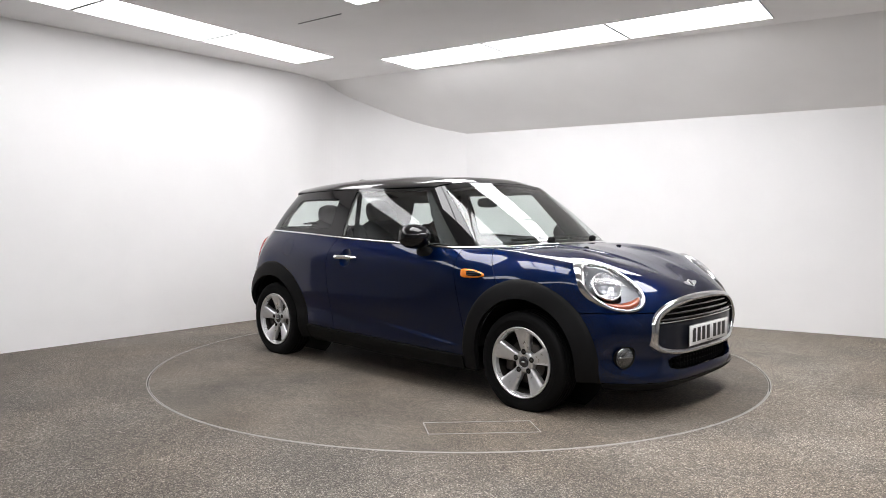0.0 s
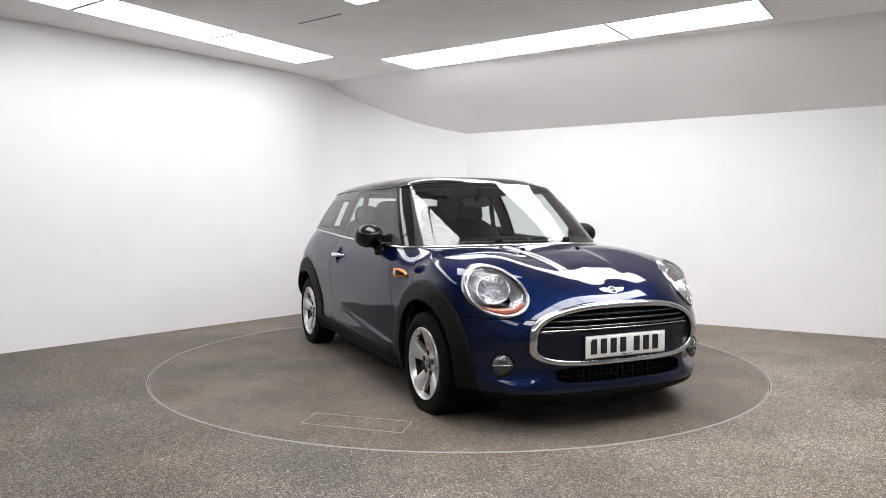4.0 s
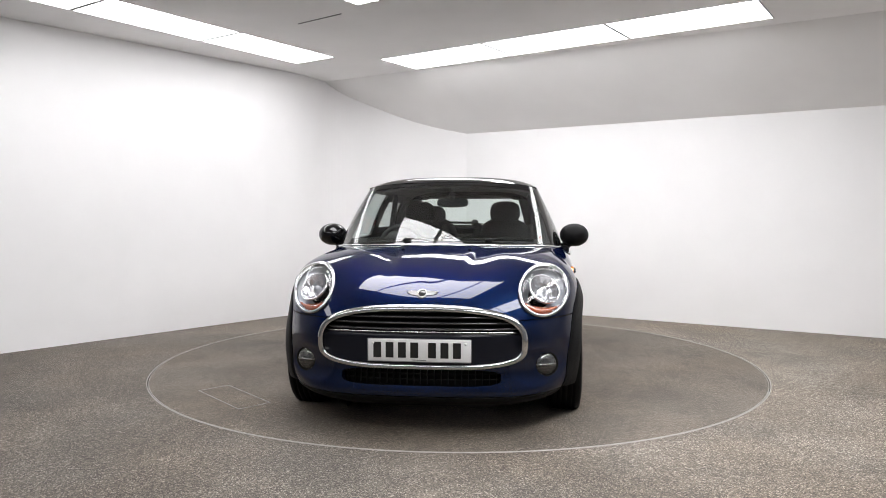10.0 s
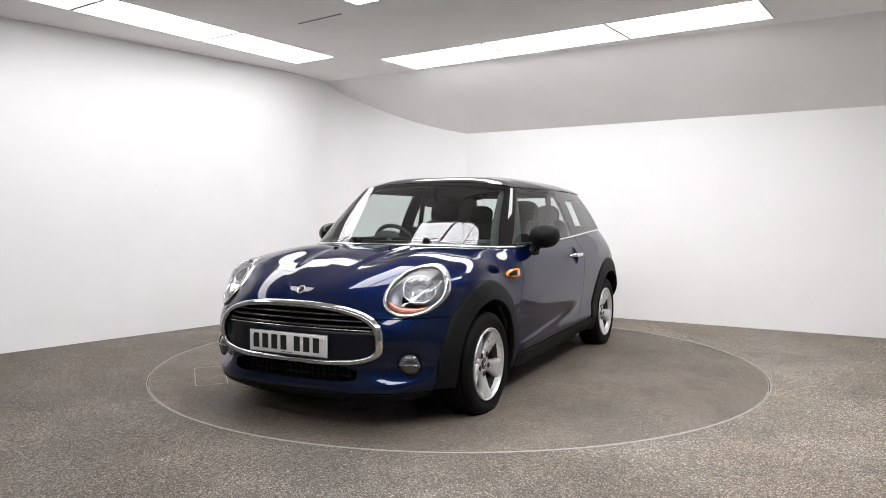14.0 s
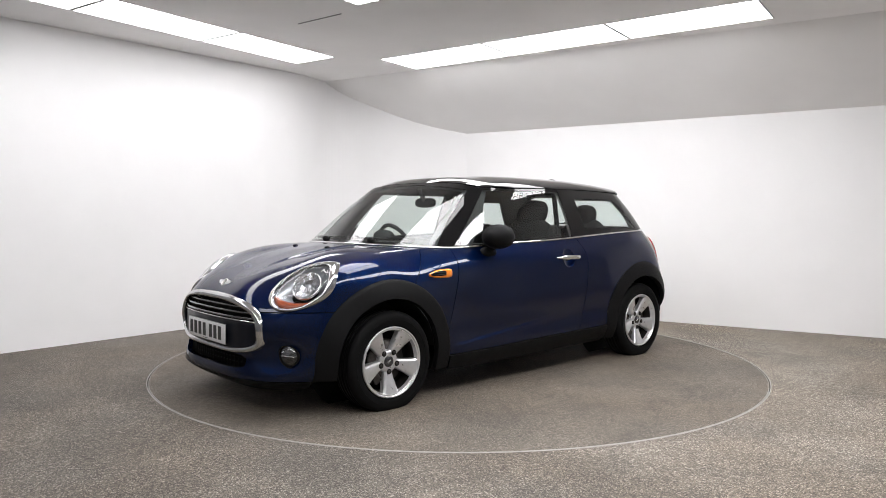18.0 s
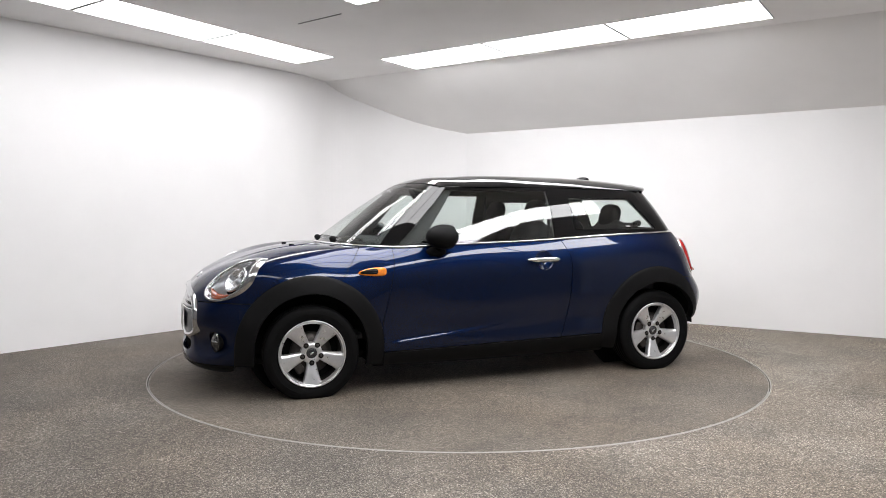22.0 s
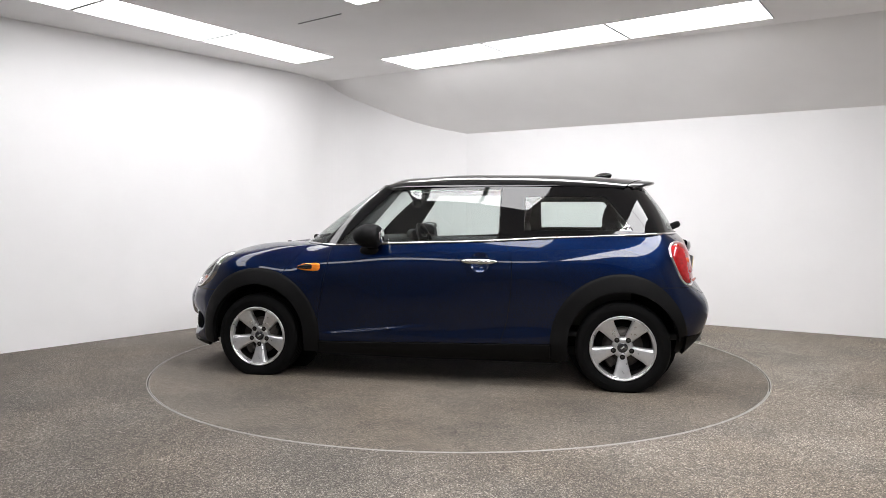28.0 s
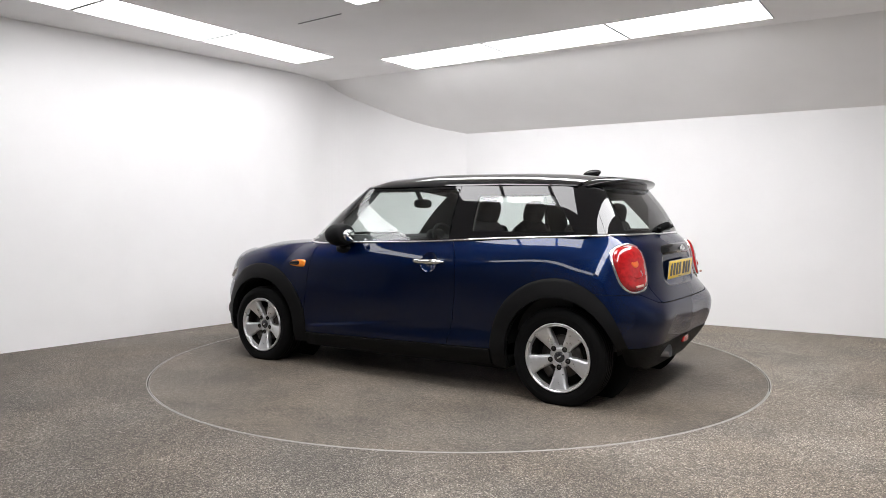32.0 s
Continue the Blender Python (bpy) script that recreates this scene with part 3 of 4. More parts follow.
def fog_f(X, Y, Z):
    d = np.stack([X, Y, Z], -1) - FOG
    w = d @ FOG_N
    return np.where(np.abs(w) < .15, .058 - np.sqrt(np.maximum((d ** 2).sum(-1) - w ** 2, 0)), -1.0)


def dimple_f(X, Y, Z):
    """The shallow hollow in the bumper that holds a fog lamp."""
    q = np.hypot((Y - .60) / .145, (Z - .345) / .095)
    return np.where((X > 1.5) & (q < 1), (1 - q) * .085, 0.0)


def dished(mesh, f, depth):
    """A patch pressed inward in proportion to f, its distance from the rim."""
    v, n = np.asarray(mesh[0]), normals(mesh)
    d = np.clip(f(v[:, 0], v[:, 1], v[:, 2]), 0, None)
    return v - n * (depth * np.minimum(1, d / max(d.max(), 1e-6)) ** .6)[:, None], mesh[1]


def band(mesh, f, lo, hi):
    return clip(clip(mesh, f, lo), against(f), -hi)


def both(name, mesh, material, parent, label="", depth=0.012, out=0.0):
    """A left part and its mirror image."""
    return [part(name, panel(m, depth, out), material, parent, label) for m in (mesh, mirrored(mesh))]


def pillow(c, r, power=2.6, n=20, rot=None):
    """A softened block: a superellipsoid."""
    rows = []
    for i in range(n + 1):
        la = -math.pi / 2 + math.pi * i / n
        row = []
        for j in range(2 * n + 1):
            lo = 2 * math.pi * j / (2 * n)
            s = lambda x: math.copysign(abs(x) ** (2 / power), x)
            row.append((r[0] * s(math.cos(la)) * s(math.cos(lo)), r[1] * s(math.cos(la)) * s(math.sin(lo)), r[2] * s(math.sin(la))))
        rows.append(row)
    v, f = welded(grid(rows))
    if rot is not None:
        v = v @ np.array(rot.to_3x3()).T
    return flip((v + np.array(c), f))


def strip_along(path, up, w, h):
    """A flat bar with rounded edge along a path; up gives its outward side at each point."""
    p = np.asarray(path, float)
    tan = np.gradient(p, axis=0)
    tan /= np.linalg.norm(tan, axis=1, keepdims=True)
    up = np.asarray(up, float)
    side = np.cross(tan, up)
    side /= np.linalg.norm(side, axis=1, keepdims=True)
    rows = []
    for q, s, n in zip(p, side, up):
        rows.append([q + s * w * a + n * h * b for a, b in ((-.5, 0), (-.5, .6), (-.3, 1), (.3, 1), (.5, .6), (.5, 0), (-.5, 0))])
    return grid(rows)


def flared(mesh, f):
    """Arch trim: a rounded step at its outer edge, then swelling outward to the lip."""
    v, n = np.asarray(mesh[0]), normals(mesh)
    d = .455 - f(v[:, 0], v[:, 1], v[:, 2])
    soft = np.clip(d / .11, 0, 1)
    return v + n * (.003 + .007 * np.sqrt(np.clip(d / .02, 0, 1)) + .010 * soft * soft * (3 - 2 * soft))[:, None], mesh[1]


def make_body(car):
    base = LOWER
    fr, rr = arch_dist(AXLE), arch_dist(-AXLE)
    for d in (fr, rr):
        base = clip(base, d, 0.345)
    base = clip(base, lambda X, Y, Z: Z - np.where(X > 1.4, .135 + .36 * np.clip(1.80 - X, 0, .2), 0))
    base = clip(base, lambda X, Y, Z: Z - np.where(X < -1.4, .19 + .55 * np.clip(np.abs(Y) - .60, 0, .25), 0))
    trim, rest = [], base
    for d in (fr, rr):
        edge = (lambda X, Y, Z, d=d: d(X, Y, Z) + np.where(X < 0, .075 * np.clip(-(X + AXLE) / .45, 0, 1) ** 2, 0))
        trim.append(clip(clip(rest, against(edge), -0.455), lambda X, Y, Z: Z - np.where(X > 1.4, .215, np.where(X < -1.45, .335 + .3 * np.clip(-1.5 - X, 0, .2), .185))))
        rest = clip(rest, edge, 0.457)
    for m, d in zip(trim, (fr, rr)):
        both("arch_trim", flared(m, d), M_PLASTIC, car, "matt black plastic wheel arch trim", 0.03)
    sill_f = at_least(against(sill_top), lambda X, Y, Z: 1.0 - np.abs(X), lambda X, Y, Z: Y - .5)
    sill, rest = split(rest, sill_f)
    both("sill", sill, M_PLASTIC, car, "matt black plastic sill trim", 0.03, 0.013)
    lip, rest = split(rest, at_least(lambda X, Y, Z: .206 - Z, lambda X, Y, Z: X - 1.45))
    part("front_lip", panel(whole(lip), 0.02, 0.003), M_PLASTIC, car, "black plastic chin spoiler")
    diff, rest = split(rest, at_least(lambda X, Y, Z: diffuser_top(np.abs(Y)) - Z, lambda X, Y, Z: -1.3 - X))
    part("rear_diffuser", panel(whole(diff), 0.02, 0.003), M_PLASTIC, car, "black plastic lower rear bumper")
    head, tail = oval(**HEAD_F)[0], oval(power=2.9, **TAIL_F)[0]
    blue = clip(clip(rest, against(head)), against(tail))
    front, mid = split(blue, scuttle)
    hood, bumper = split(front, hood_line, 0.003)
    hood = clip(hood, against(grille_f), 0.002)
    bumper = dished(clip(clip(clip(bumper, against(grille_f), 0.002), against(intake_f)), against(fog_f)), dimple_f, 0.022)
    hood_part = part("hood", panel(whole(hood)), M_BLUE, car)
    part("front_bumper", panel(whole(bumper), 0.03), M_BLUE, car)
    for s in (1, -1):
        nz = part("washer_nozzle", pillow(on_body([(1.28, .20, 1.0)], (0, 0, 1))[0] * np.array((1, s, 1)) + np.array((0, 0, .002)), (.018, .013, .007), 2.4, 8), M_PLASTIC, hood_part)
    wing, aft = split(mid, lambda X, Y, Z: X - door_front(Z))
    both("front_wing", wing, M_BLUE, car)
    door, aft = split(aft, lambda X, Y, Z: X - door_rear(Z))
    dish_f = lambda X, Y, Z: .066 - np.hypot(X + .335, Z - .816)
    flap_f = lambda X, Y, Z: .068 - np.hypot(X + 1.06, Z - .874)
    dish, door = clip(door, dish_f), clip(door, against(dish_f))
    dish = dished(dish, dish_f, 0.026)
    doors = both("door", door, M_BLUE, car, "dark blue door with chrome handle")
    for d, m in zip(doors, (dish, mirrored(dish))):
        part("handle_recess", m, M_BLUE, d)
    gate_f = at_least(lambda X, Y, Z: -1.45 - X, lambda X, Y, Z: gate_side(Z) - np.abs(Y), lambda X, Y, Z: Z - bumper_top(np.abs(Y)))
    gate, aft = split(aft, gate_f, 0.003)
    bump_f = at_least(lambda X, Y, Z: bumper_top(np.abs(Y)) - Z, lambda X, Y, Z: -1.3 - X)
    rear, quarter = split(aft, bump_f)
    well_f = lambda X, Y, Z: np.where(X < -1.5, (1 - ((np.abs(Y) / .315) ** 6 + (np.abs(Z - .785) / .10) ** 6) ** (1 / 6)) * .1, -1.0)
    well, gate = clip(gate, well_f), clip(gate, against(well_f))
    tailgate = part("tailgate", panel(whole(gate)), M_BLUE, car)
    part("plate_recess", dished(whole(well), well_f, 0.018), M_BLUE, tailgate)
    part("rear_bumper", panel(whole(rear), 0.03), M_BLUE, car)
    part("rear_quarter", panel(quarter), M_BLUE, car)
    other = mirrored(quarter)
    flap, other = split(other, flap_f, 0.0012)
    part("rear_quarter", panel(other), M_BLUE, car)
    part("fuel_flap", panel(flap), M_BLUE, car, "round body-coloured fuel flap")
    inner = clip(clip(clip(clip(clip(base, against(head), -.01), against(grille_f)), against(intake_f)), against(fog_f)), against(tail), -.01)
    inner = offset(inner, -0.022)
    part("inner_shell", whole(inner), M_SEAL, car, "black inner structure")
    return doors, tailgate


def make_glazing(car, doors, tailgate):
    up = UPPER
    belt = table_of([-1.5, -.9, -.445, .05, .7], [1.002, .978, .953, .934, .916])
    ws = at_least(lambda X, Y, Z: X - .2, lambda X, Y, Z: np.interp(Z, [.93, 1.33], [.700, .574]) - np.abs(Y),
                  lambda X, Y, Z: Z - (.958 - .03 * (Y / .7) ** 2), lambda X, Y, Z: 1.338 - .035 * (Y / .52) ** 2 - Z)
    side = at_least(lambda X, Y, Z: .650 - (Z - .955) * 1.0 - X, lambda X, Y, Z: X + .447, lambda X, Y, Z: Z - belt(X) - .014, lambda X, Y, Z: 1.296 - Z, lambda X, Y, Z: Y - .3)
    qtr = at_least(lambda X, Y, Z: -.615 - X, lambda X, Y, Z: X + 1.30 - (Z - 1.035) * .8, lambda X, Y, Z: Z - 1.022, lambda X, Y, Z: 1.245 - Z, lambda X, Y, Z: Y - .3)
    rear = at_least(lambda X, Y, Z: -1.3 - X, lambda X, Y, Z: np.interp(Z, [1.03, 1.28], [.535, .47]) - np.abs(Y), lambda X, Y, Z: Z - 1.026, lambda X, Y, Z: 1.295 - Z)
    shell = up
    panes = []
    for f in (ws, side, qtr, rear):
        pane, shell = split(shell, f, 0.0006)
        panes.append(pane)
    bare = up
    for f in (at_least(ws, lambda X, Y, Z: np.interp(Z, [.93, 1.33], [.668, .548]) - np.abs(Y)), at_least(side, lambda X, Y, Z: .515 - (Z - .955) * .765 - X), qtr, rear):
        bare = clip(bare, against(f))
    line = lambda X, Y, Z: np.where(Y > .4, np.abs(X + .453) - .003, 1.0)
    shell = clip(shell, line)
    part("window_surround", panel(whole(shell), 0.008), M_GLOSSBLACK, car, "gloss black pillars and window surrounds")
    bare = offset(clip(bare, lambda X, Y, Z: Z - .94), -0.022)
    part("pillar_lining", whole(clip(bare, lambda X, Y, Z: -.1 - X)), M_LINER, car, "pale grey pillar lining")
    part("pillar_lining", whole(clip(bare, lambda X, Y, Z: X + .1)), M_CABIN, car, "dark windscreen pillar lining")
    part("windscreen", whole(panes[0]), M_GLASS, car, "raked windscreen glass")
    for d, m in zip(doors, (panes[1], mirrored(panes[1]))):
        part("door_window", m, M_GLASS, d, "tinted frameless door glass")
    for m in (panes[2], mirrored(panes[2])):
        part("quarter_window", m, M_GLASS, car, "tinted rear quarter glass")
    part("rear_window", whole(panes[3]), M_GLASS, tailgate, "tinted rear window")
    # bright strip all round the waist
    n_u, n_v = 400, 36
    rows = np.asarray(UPPER[0]).reshape(n_u, n_v, 3)
    path = rows[:, 0]
    outw = np.stack([rows[:, 0, 0] - rows[:, 6, 0], rows[:, 0, 1] - rows[:, 6, 1], np.full(n_u, .06)], 1)
    outw /= np.linalg.norm(outw, axis=1, keepdims=True)
    m = strip_along(path + outw * -.004 + np.array([0, 0, .004]), outw, .015, .011)
    part("waist_strip", whole(m), M_CHROME, car, "thin bright chrome strip round the waist")
    part("roof", panel(roof_sheet(), 0.02), M_GLOSSBLACK, car, "gloss black painted roof")
    v, f = roof_sheet()
    part("headlining", ((np.asarray(v) * np.array([.97, .90, 1]) - np.array([0.01, 0, .02]), f)), M_LINER, car, "pale grey headlining")
    # spoiler over the rear window
    rws = []
    for t in np.linspace(-1, 1, 41):
        y, k = .555 * t, t * t
        xa, xb = -1.375 + .145 * k, -1.472 + .162 * k * k
        zt = 1.371 - .040 * abs(t) ** 2.6 - .012 * abs(t) ** 12
        rws.append([(xa + .05, y, zt - .012), (xa, y, zt + .001), (xa - .03, y, zt - .001), (xb, y, zt - .012), (xb - .006, y, zt - .020), (xb, y, zt - .030), (xa + .01, y * .98, zt - .06)])
    part("roof_spoiler", grid(rws), M_GLOSSBLACK, car, "gloss black roof spoiler")
    fin_v, fin_f = pillow((-1.12, 0, 1.408), (.062, .020, .028), 2.2, 14)
    fin_v = fin_v.copy()
    fin_v[:, 0] -= (fin_v[:, 2] - 1.408) * .6
    part("aerial", (fin_v, fin_f), M_GLOSSBLACK, car, "short black roof aerial fin")
    for s in (1, -1):
        part("spoiler_buffer", pillow((-1.335, s * .44, 1.29), (.03, .05, .022), 2.4, 8), M_PLASTIC, car)


def on_body(points, direction):
    """Drops points along a direction on to the outside of the lower body."""
    out, d = [], Vector(direction).normalized()
    for p in points:
        met = BODY_TREE.ray_cast(Vector(p) + d * 0.5, -d)
        out.append(np.array(met[0]) if met[0] else np.array(p))
    return out


def make_lamp(car, spec, name, label, power, is_head):
    """A lamp let into the left body side, and its mirror image."""
    f, c, side, up, n = oval(power=power, **spec)
    a, b = spec["a"], spec["b"]
    face = HEAD_N if is_head else n
    N = 80

    def outline(s, lo=0.0, hi=360.0, k=N):
        pts, q = [], 2 / power
        for t in np.radians(np.linspace(lo, hi, k, endpoint=hi - lo < 359)):
            cx, cy = math.copysign(abs(math.cos(t)) ** q, math.cos(t)), math.copysign(abs(math.sin(t)) ** q, math.sin(t))
            pts.append(c + side * cx * a * s + up * cy * b * s)
        pts = np.array(pts)
        shell = np.array(on_body(pts, n))
        if is_head:
            dy, dz = pts[:, 1] - c[1], pts[:, 2] - c[2]
            shell[:, 0] = np.clip(1.70 - .40 * dy - .70 * dz - .58 * dy ** 2 - .97 * dz ** 2, shell[:, 0] + .002, shell[:, 0] + .015)
        return shell

    o1 = outline(1.0)
    w = .875 if is_head else .89
    o2 = outline(w)
    ringrows, tall = [], .012 if is_head else .009
    skirt = np.array((-.032, 0, 0)) if is_head else face * -.035
    for p, q in zip(o1, o2):
        m = (p + q) / 2
        ringrows.append([p + skirt, p + face * .006, p * .8 + q * .2 + face * tall, m + face * (tall + .001), p * .15 + q * .85 + face * (tall - .002), q + face * .002, q - face * .03])
    bezel = facing(grid(ringrows, close=True), face)
    lensrows, more = [], 0 if is_head else .018
    for s, lift in ((w, -.03), (w, .004), (w * .85, .010), (w * .65, .016), (w * .4, .020), (w * .18, .022), (.01, .022)):
        lensrows.append(outline(s) + face * (lift + more))
    lens = facing(grid(np.array(lensrows).transpose(1, 0, 2), close=True), face)
    for k in (1, -1):
        lamp = new(name)
        lamp.parent = car
        tagged(lamp, label)
        side_of = (lambda m: m) if k == 1 else mirrored
        part("bezel", side_of(bezel), M_RING if is_head else M_CHROME, lamp, "bright chrome lamp ring")
        part("lens", side_of(lens), M_CLEAR if is_head else M_RED, lamp, "clear lens" if is_head else "glossy red lens")
        if is_head:
            lamp_inside(lamp, side_of, outline(.01)[0], face, outline)
        else:
            tail_inside(lamp, side_of, c, side, up, n, a * w, b * w)


def lamp_inside(lamp, side_of, c, n, outline):
    up = np.array((0, 0, 1.0)) - n * n[2]
    up /= np.linalg.norm(up)
    side = np.cross(up, n)
    rim = outline(.875)
    back = c - n * .10
    rows = []
    for p in rim:
        p = p - n * .004
        rows.append([p, p - n * .0125, back + (p - back) * .78 - n * .02, back + (p - back) * .5 - n * .015])
    part("surround", side_of(facing(grid(rows, close=True), n)), M_CHROMEGREY, lamp, "grey reflective lamp surround")
    bowl_c = c - n * .042 + up * .022 + side * .018
    prof = [(.082, .022), (.077, .010), (.062, -.016), (.042, -.034), (.022, -.044), (.0, -.046)]
    part("reflector", side_of(disc_at(bowl_c, side, up, n, prof, 1.0, .98, 16)), M_REFLECT, lamp, "bright faceted reflector bowl", smooth=False)
    part("reflector_rim", side_of(disc_at(bowl_c, side, up, n, [(.082, .016), (.084, .024), (.088, .023), (.090, .012)], 1.0, .98)), M_CHROME, lamp)
    part("bulb", side_of(disc_at(bowl_c - n * .03, side, up, n, [(.022, 0), (.022, .022), (.016, .034), (.0, .037)], k=20)), M_CHROMEGREY, lamp, "grey bulb shield")
    k = 31
    e = np.sin(np.pi * np.linspace(0, 1, k)) ** .6
    outer = outline(.845, 205, 318, k) - n * .006
    inner = outline(.56, 205, 318, k) - n * .012
    rows = []
    for p, q, u in zip(outer, inner, e):
        q = p + (q - p) * u
        rows.append([p - n * .008, p, (p + q) / 2 + n * .002, q - n * .004, q - n * .016])
    part("indicator", side_of(facing(grid(rows), n)), M_AMBERDARK, lamp, "amber indicator segment")


def disc_at(c, side, up, n, profile, ax=1.0, ay=1.0, k=40, t0=0, t1=2 * math.pi):
    """A turned form on a slanting axis; (radius, along) pairs."""
    rows = []
    for i in range(k + 1):
        t = t0 + (t1 - t0) * i / k
        rows.append([c + (side * math.cos(t) * ax + up * math.sin(t) * ay) * r + n * h for r, h in profile])
    return facing(grid(rows), n)


def tail_inside(lamp, side_of, c, side, up, n, a, b):
    q = c - up * .118 + side * -.02 + n * .034
    part("reverse_strip", side_of(slab(q, side, up, n, .06, .014, .010)), M_REVERSE, lamp, "pale reversing lamp strip")
    part("amber_bulb", side_of(disc_at(c + up * .02 + n * .0445, side, up, n, [(.030, -.006), (.029, -.0025), (.018, -.0012), (.0, -.0008)])), M_AMBERTAIL, lamp, "orange bulb in the lens")
    part("bulb_ring", side_of(disc_at(c - up * .045 + n * .030, side, up, n, [(.036, -.006), (.035, .001), (.024, .002), (.0, .002)], 1.2, .8)), M_RED, lamp)


def slab(c, side, up, n, w, h, d):
    """A small bevelled block on slanting axes."""
    v, f = taken(box(w, h, d, (0, 0, 0), min(w, h, d) * .3, 2))
    return np.array([c + side * p[0] + up * p[1] + n * p[2] for p in v]), f


M_CHROMEGREY = mat("satin lamp grey", (0.42, 0.43, 0.45), 0.32, 0.9)
M_AMBERDARK = mat("dull amber lens", (0.30, 0.062, 0.022), 0.15, coat=1.0, vary=0.15, scale=150)
M_AMBERTAIL = mat("orange bulb lens", (0.62, 0.09, 0.012), 0.15, coat=1.0)
M_REVERSE = mat("pale lamp lens", (0.50, 0.25, 0.20), 0.2, coat=1.0)


def make_front(car):
    """Grille, lower intake, plate, badge and fog lamps."""
    g = new("grille")
    g.parent = car
    tagged(g, "black slatted grille in a chrome frame")
    N = 120

    def around(s):
        pts = []
        for i in range(N):
            t = 2 * math.pi * i / N
            over = math.sin(t) > 0
            q = 2 / (2.75 if over else 3.7)
            y = math.copysign(abs(math.cos(t)) ** q, math.cos(t)) * (GRILLE_A + s)
            z = math.copysign(abs(math.sin(t)) ** q, math.sin(t)) * ((GRILLE_UP if over else GRILLE_DOWN) + s) + GRILLE_Z
            pts.append((2.0, y, z))
        return pts

    def front_x(pts):
        half = [(p[0], abs(p[1]), p[2]) for p in pts]
        r = on_body(half, (1, 0, 0))
        return np.array([(q[0], p[1], p[2]) for q, p in zip(r, pts)])
    o, i_, mid = front_x(around(.006)), front_x(around(-.024)), front_x(around(-.008))
    ex = np.array([1.0, 0, 0])
    rows = [[a - ex * .02, a + ex * .006, a * .6 + m * .4 + ex * .016, m + ex * .018, b + ex * .012, b - ex * .004, b - ex * .04] for a, m, b in zip(o, mid, i_)]
    part("surround", flip(grid(rows, close=True)), M_RING, g, "thick chrome grille frame")
    # dark backing and four slats
    half_w = lambda z: .52 * (max(1 - abs((z - .475) / .172) ** 2.75, 0) ** (1 / 2.75) if z > .475 else max(1 - abs((z - .475) / .118) ** 3.7, 0) ** (1 / 3.7))
    face = lambda y, z: float(np.interp(abs(y), [0, .2, .35, .45, .52], [2.003, 1.997, 1.978, 1.95, 1.915])) - .012 - max(0, z - .55) * .42
    rws = []
    for z in np.linspace(.36, .645, 16):
        rws.append([(face(y, z) - .055, y, z) for y in np.linspace(-half_w(z) - .012, half_w(z) + .012, 31)])
    part("backing", grid(rws), M_SEAL, g, "black grille backing")
    for z in (.635, .606, .577, .548):
        w = half_w(z) - .004
        rws = []
        for y in np.linspace(-w, w, 41):
            x = face(y, z)
            rws.append([(x - .045, y, z + .002), (x - .012, y, z + .007), (x - .002, y, z + .003), (x, y, z - .003), (x - .006, y, z - .008), (x - .045, y, z - .008), (x - .045, y, z + .002)])
        part("slat", flip(grid(rws)), M_SLAT, g, "gloss black slat with bright edge")
    rws = []
    for k, z in enumerate(np.linspace(.532, .36, 12)):
        w = half_w(z) + .004
        rws.append([(face(y, z) - .004 - (.02 if k == 0 else 0), y, z) for y in np.linspace(-w, w, 41)])
    part("lower_panel", flip(grid(rws)), M_GLOSSPANEL, g, "gloss black panel behind the plate")
    w = half_w(.535) - .01
    path = [(face(y, .535) + .002, y, .534 - .006 * (abs(y) / w) ** 6) for y in np.linspace(-w, w, 41)]
    part("trim_line", tube(path, .0035, 6), M_CHROME, g)
    number_plate(car, (1.997, 0, .442), 0, M_WHITEPLATE, "white front number plate with dark characters as bars")
    # lower intake with ribs
    it = new("lower_intake")
    it.parent = car
    tagged(it, "black lower air intake with mesh")
    rws = [[(float(np.interp(abs(y), [0, .25, .46], [1.935, 1.922, 1.87])), y, z) for y in np.linspace(-.46, .46, 31)] for z in (.235, .35)]
    part("backing", grid(rws), M_SEAL, it)
    for k in range(23):
        y = -.385 + .035 * k
        x = float(np.interp(abs(y), [0, .25, .46], [1.975, 1.962, 1.91]))
        part("rib", box(.03, .004, .08, (x - .018, y, .301), .001, 1), M_SEAL, it)
    for z in (.287, .315):
        path = [(float(np.interp(abs(y), [0, .25, .46], [1.962, 1.95, 1.897])), y, z) for y in np.linspace(-.40, .40, 21)]
        part("rail", tube(path, .003, 6), M_SEAL, it)
    badge(car, (on_body([(2.1, .001, .716)], (1, 0, 0))[0][0] + .002, 0, .716), 45, 1.15)
    n = FOG_N
    up = np.array([0, 0, 1.0])
    sd = np.cross(up, n)
    sd /= np.linalg.norm(sd)
    for k in (1, -1):
        lamp = new("fog_lamp")
        lamp.parent = car
        tagged(lamp, "round chrome front fog lamp in the bumper")
        so = (lambda m: m) if k == 1 else mirrored
        c = FOG - n * .008
        part("pocket", so(disc_at(c, sd, up, n, [(.064, .002), (.060, .001), (.0585, -.006), (.058, -.05), (.0, -.055)])), M_SEAL, lamp)
        part("reflector", so(disc_at(c, sd, up, n, [(.056, -.004), (.038, -.026), (.0, -.034)], k=12)), M_REFLECT, lamp, smooth=False)
        part("lens", so(disc_at(c, sd, up, n, [(.057, -.004), (.049, .006), (.030, .013), (.012, .016), (.0, .0165)])), M_FOG, lamp)
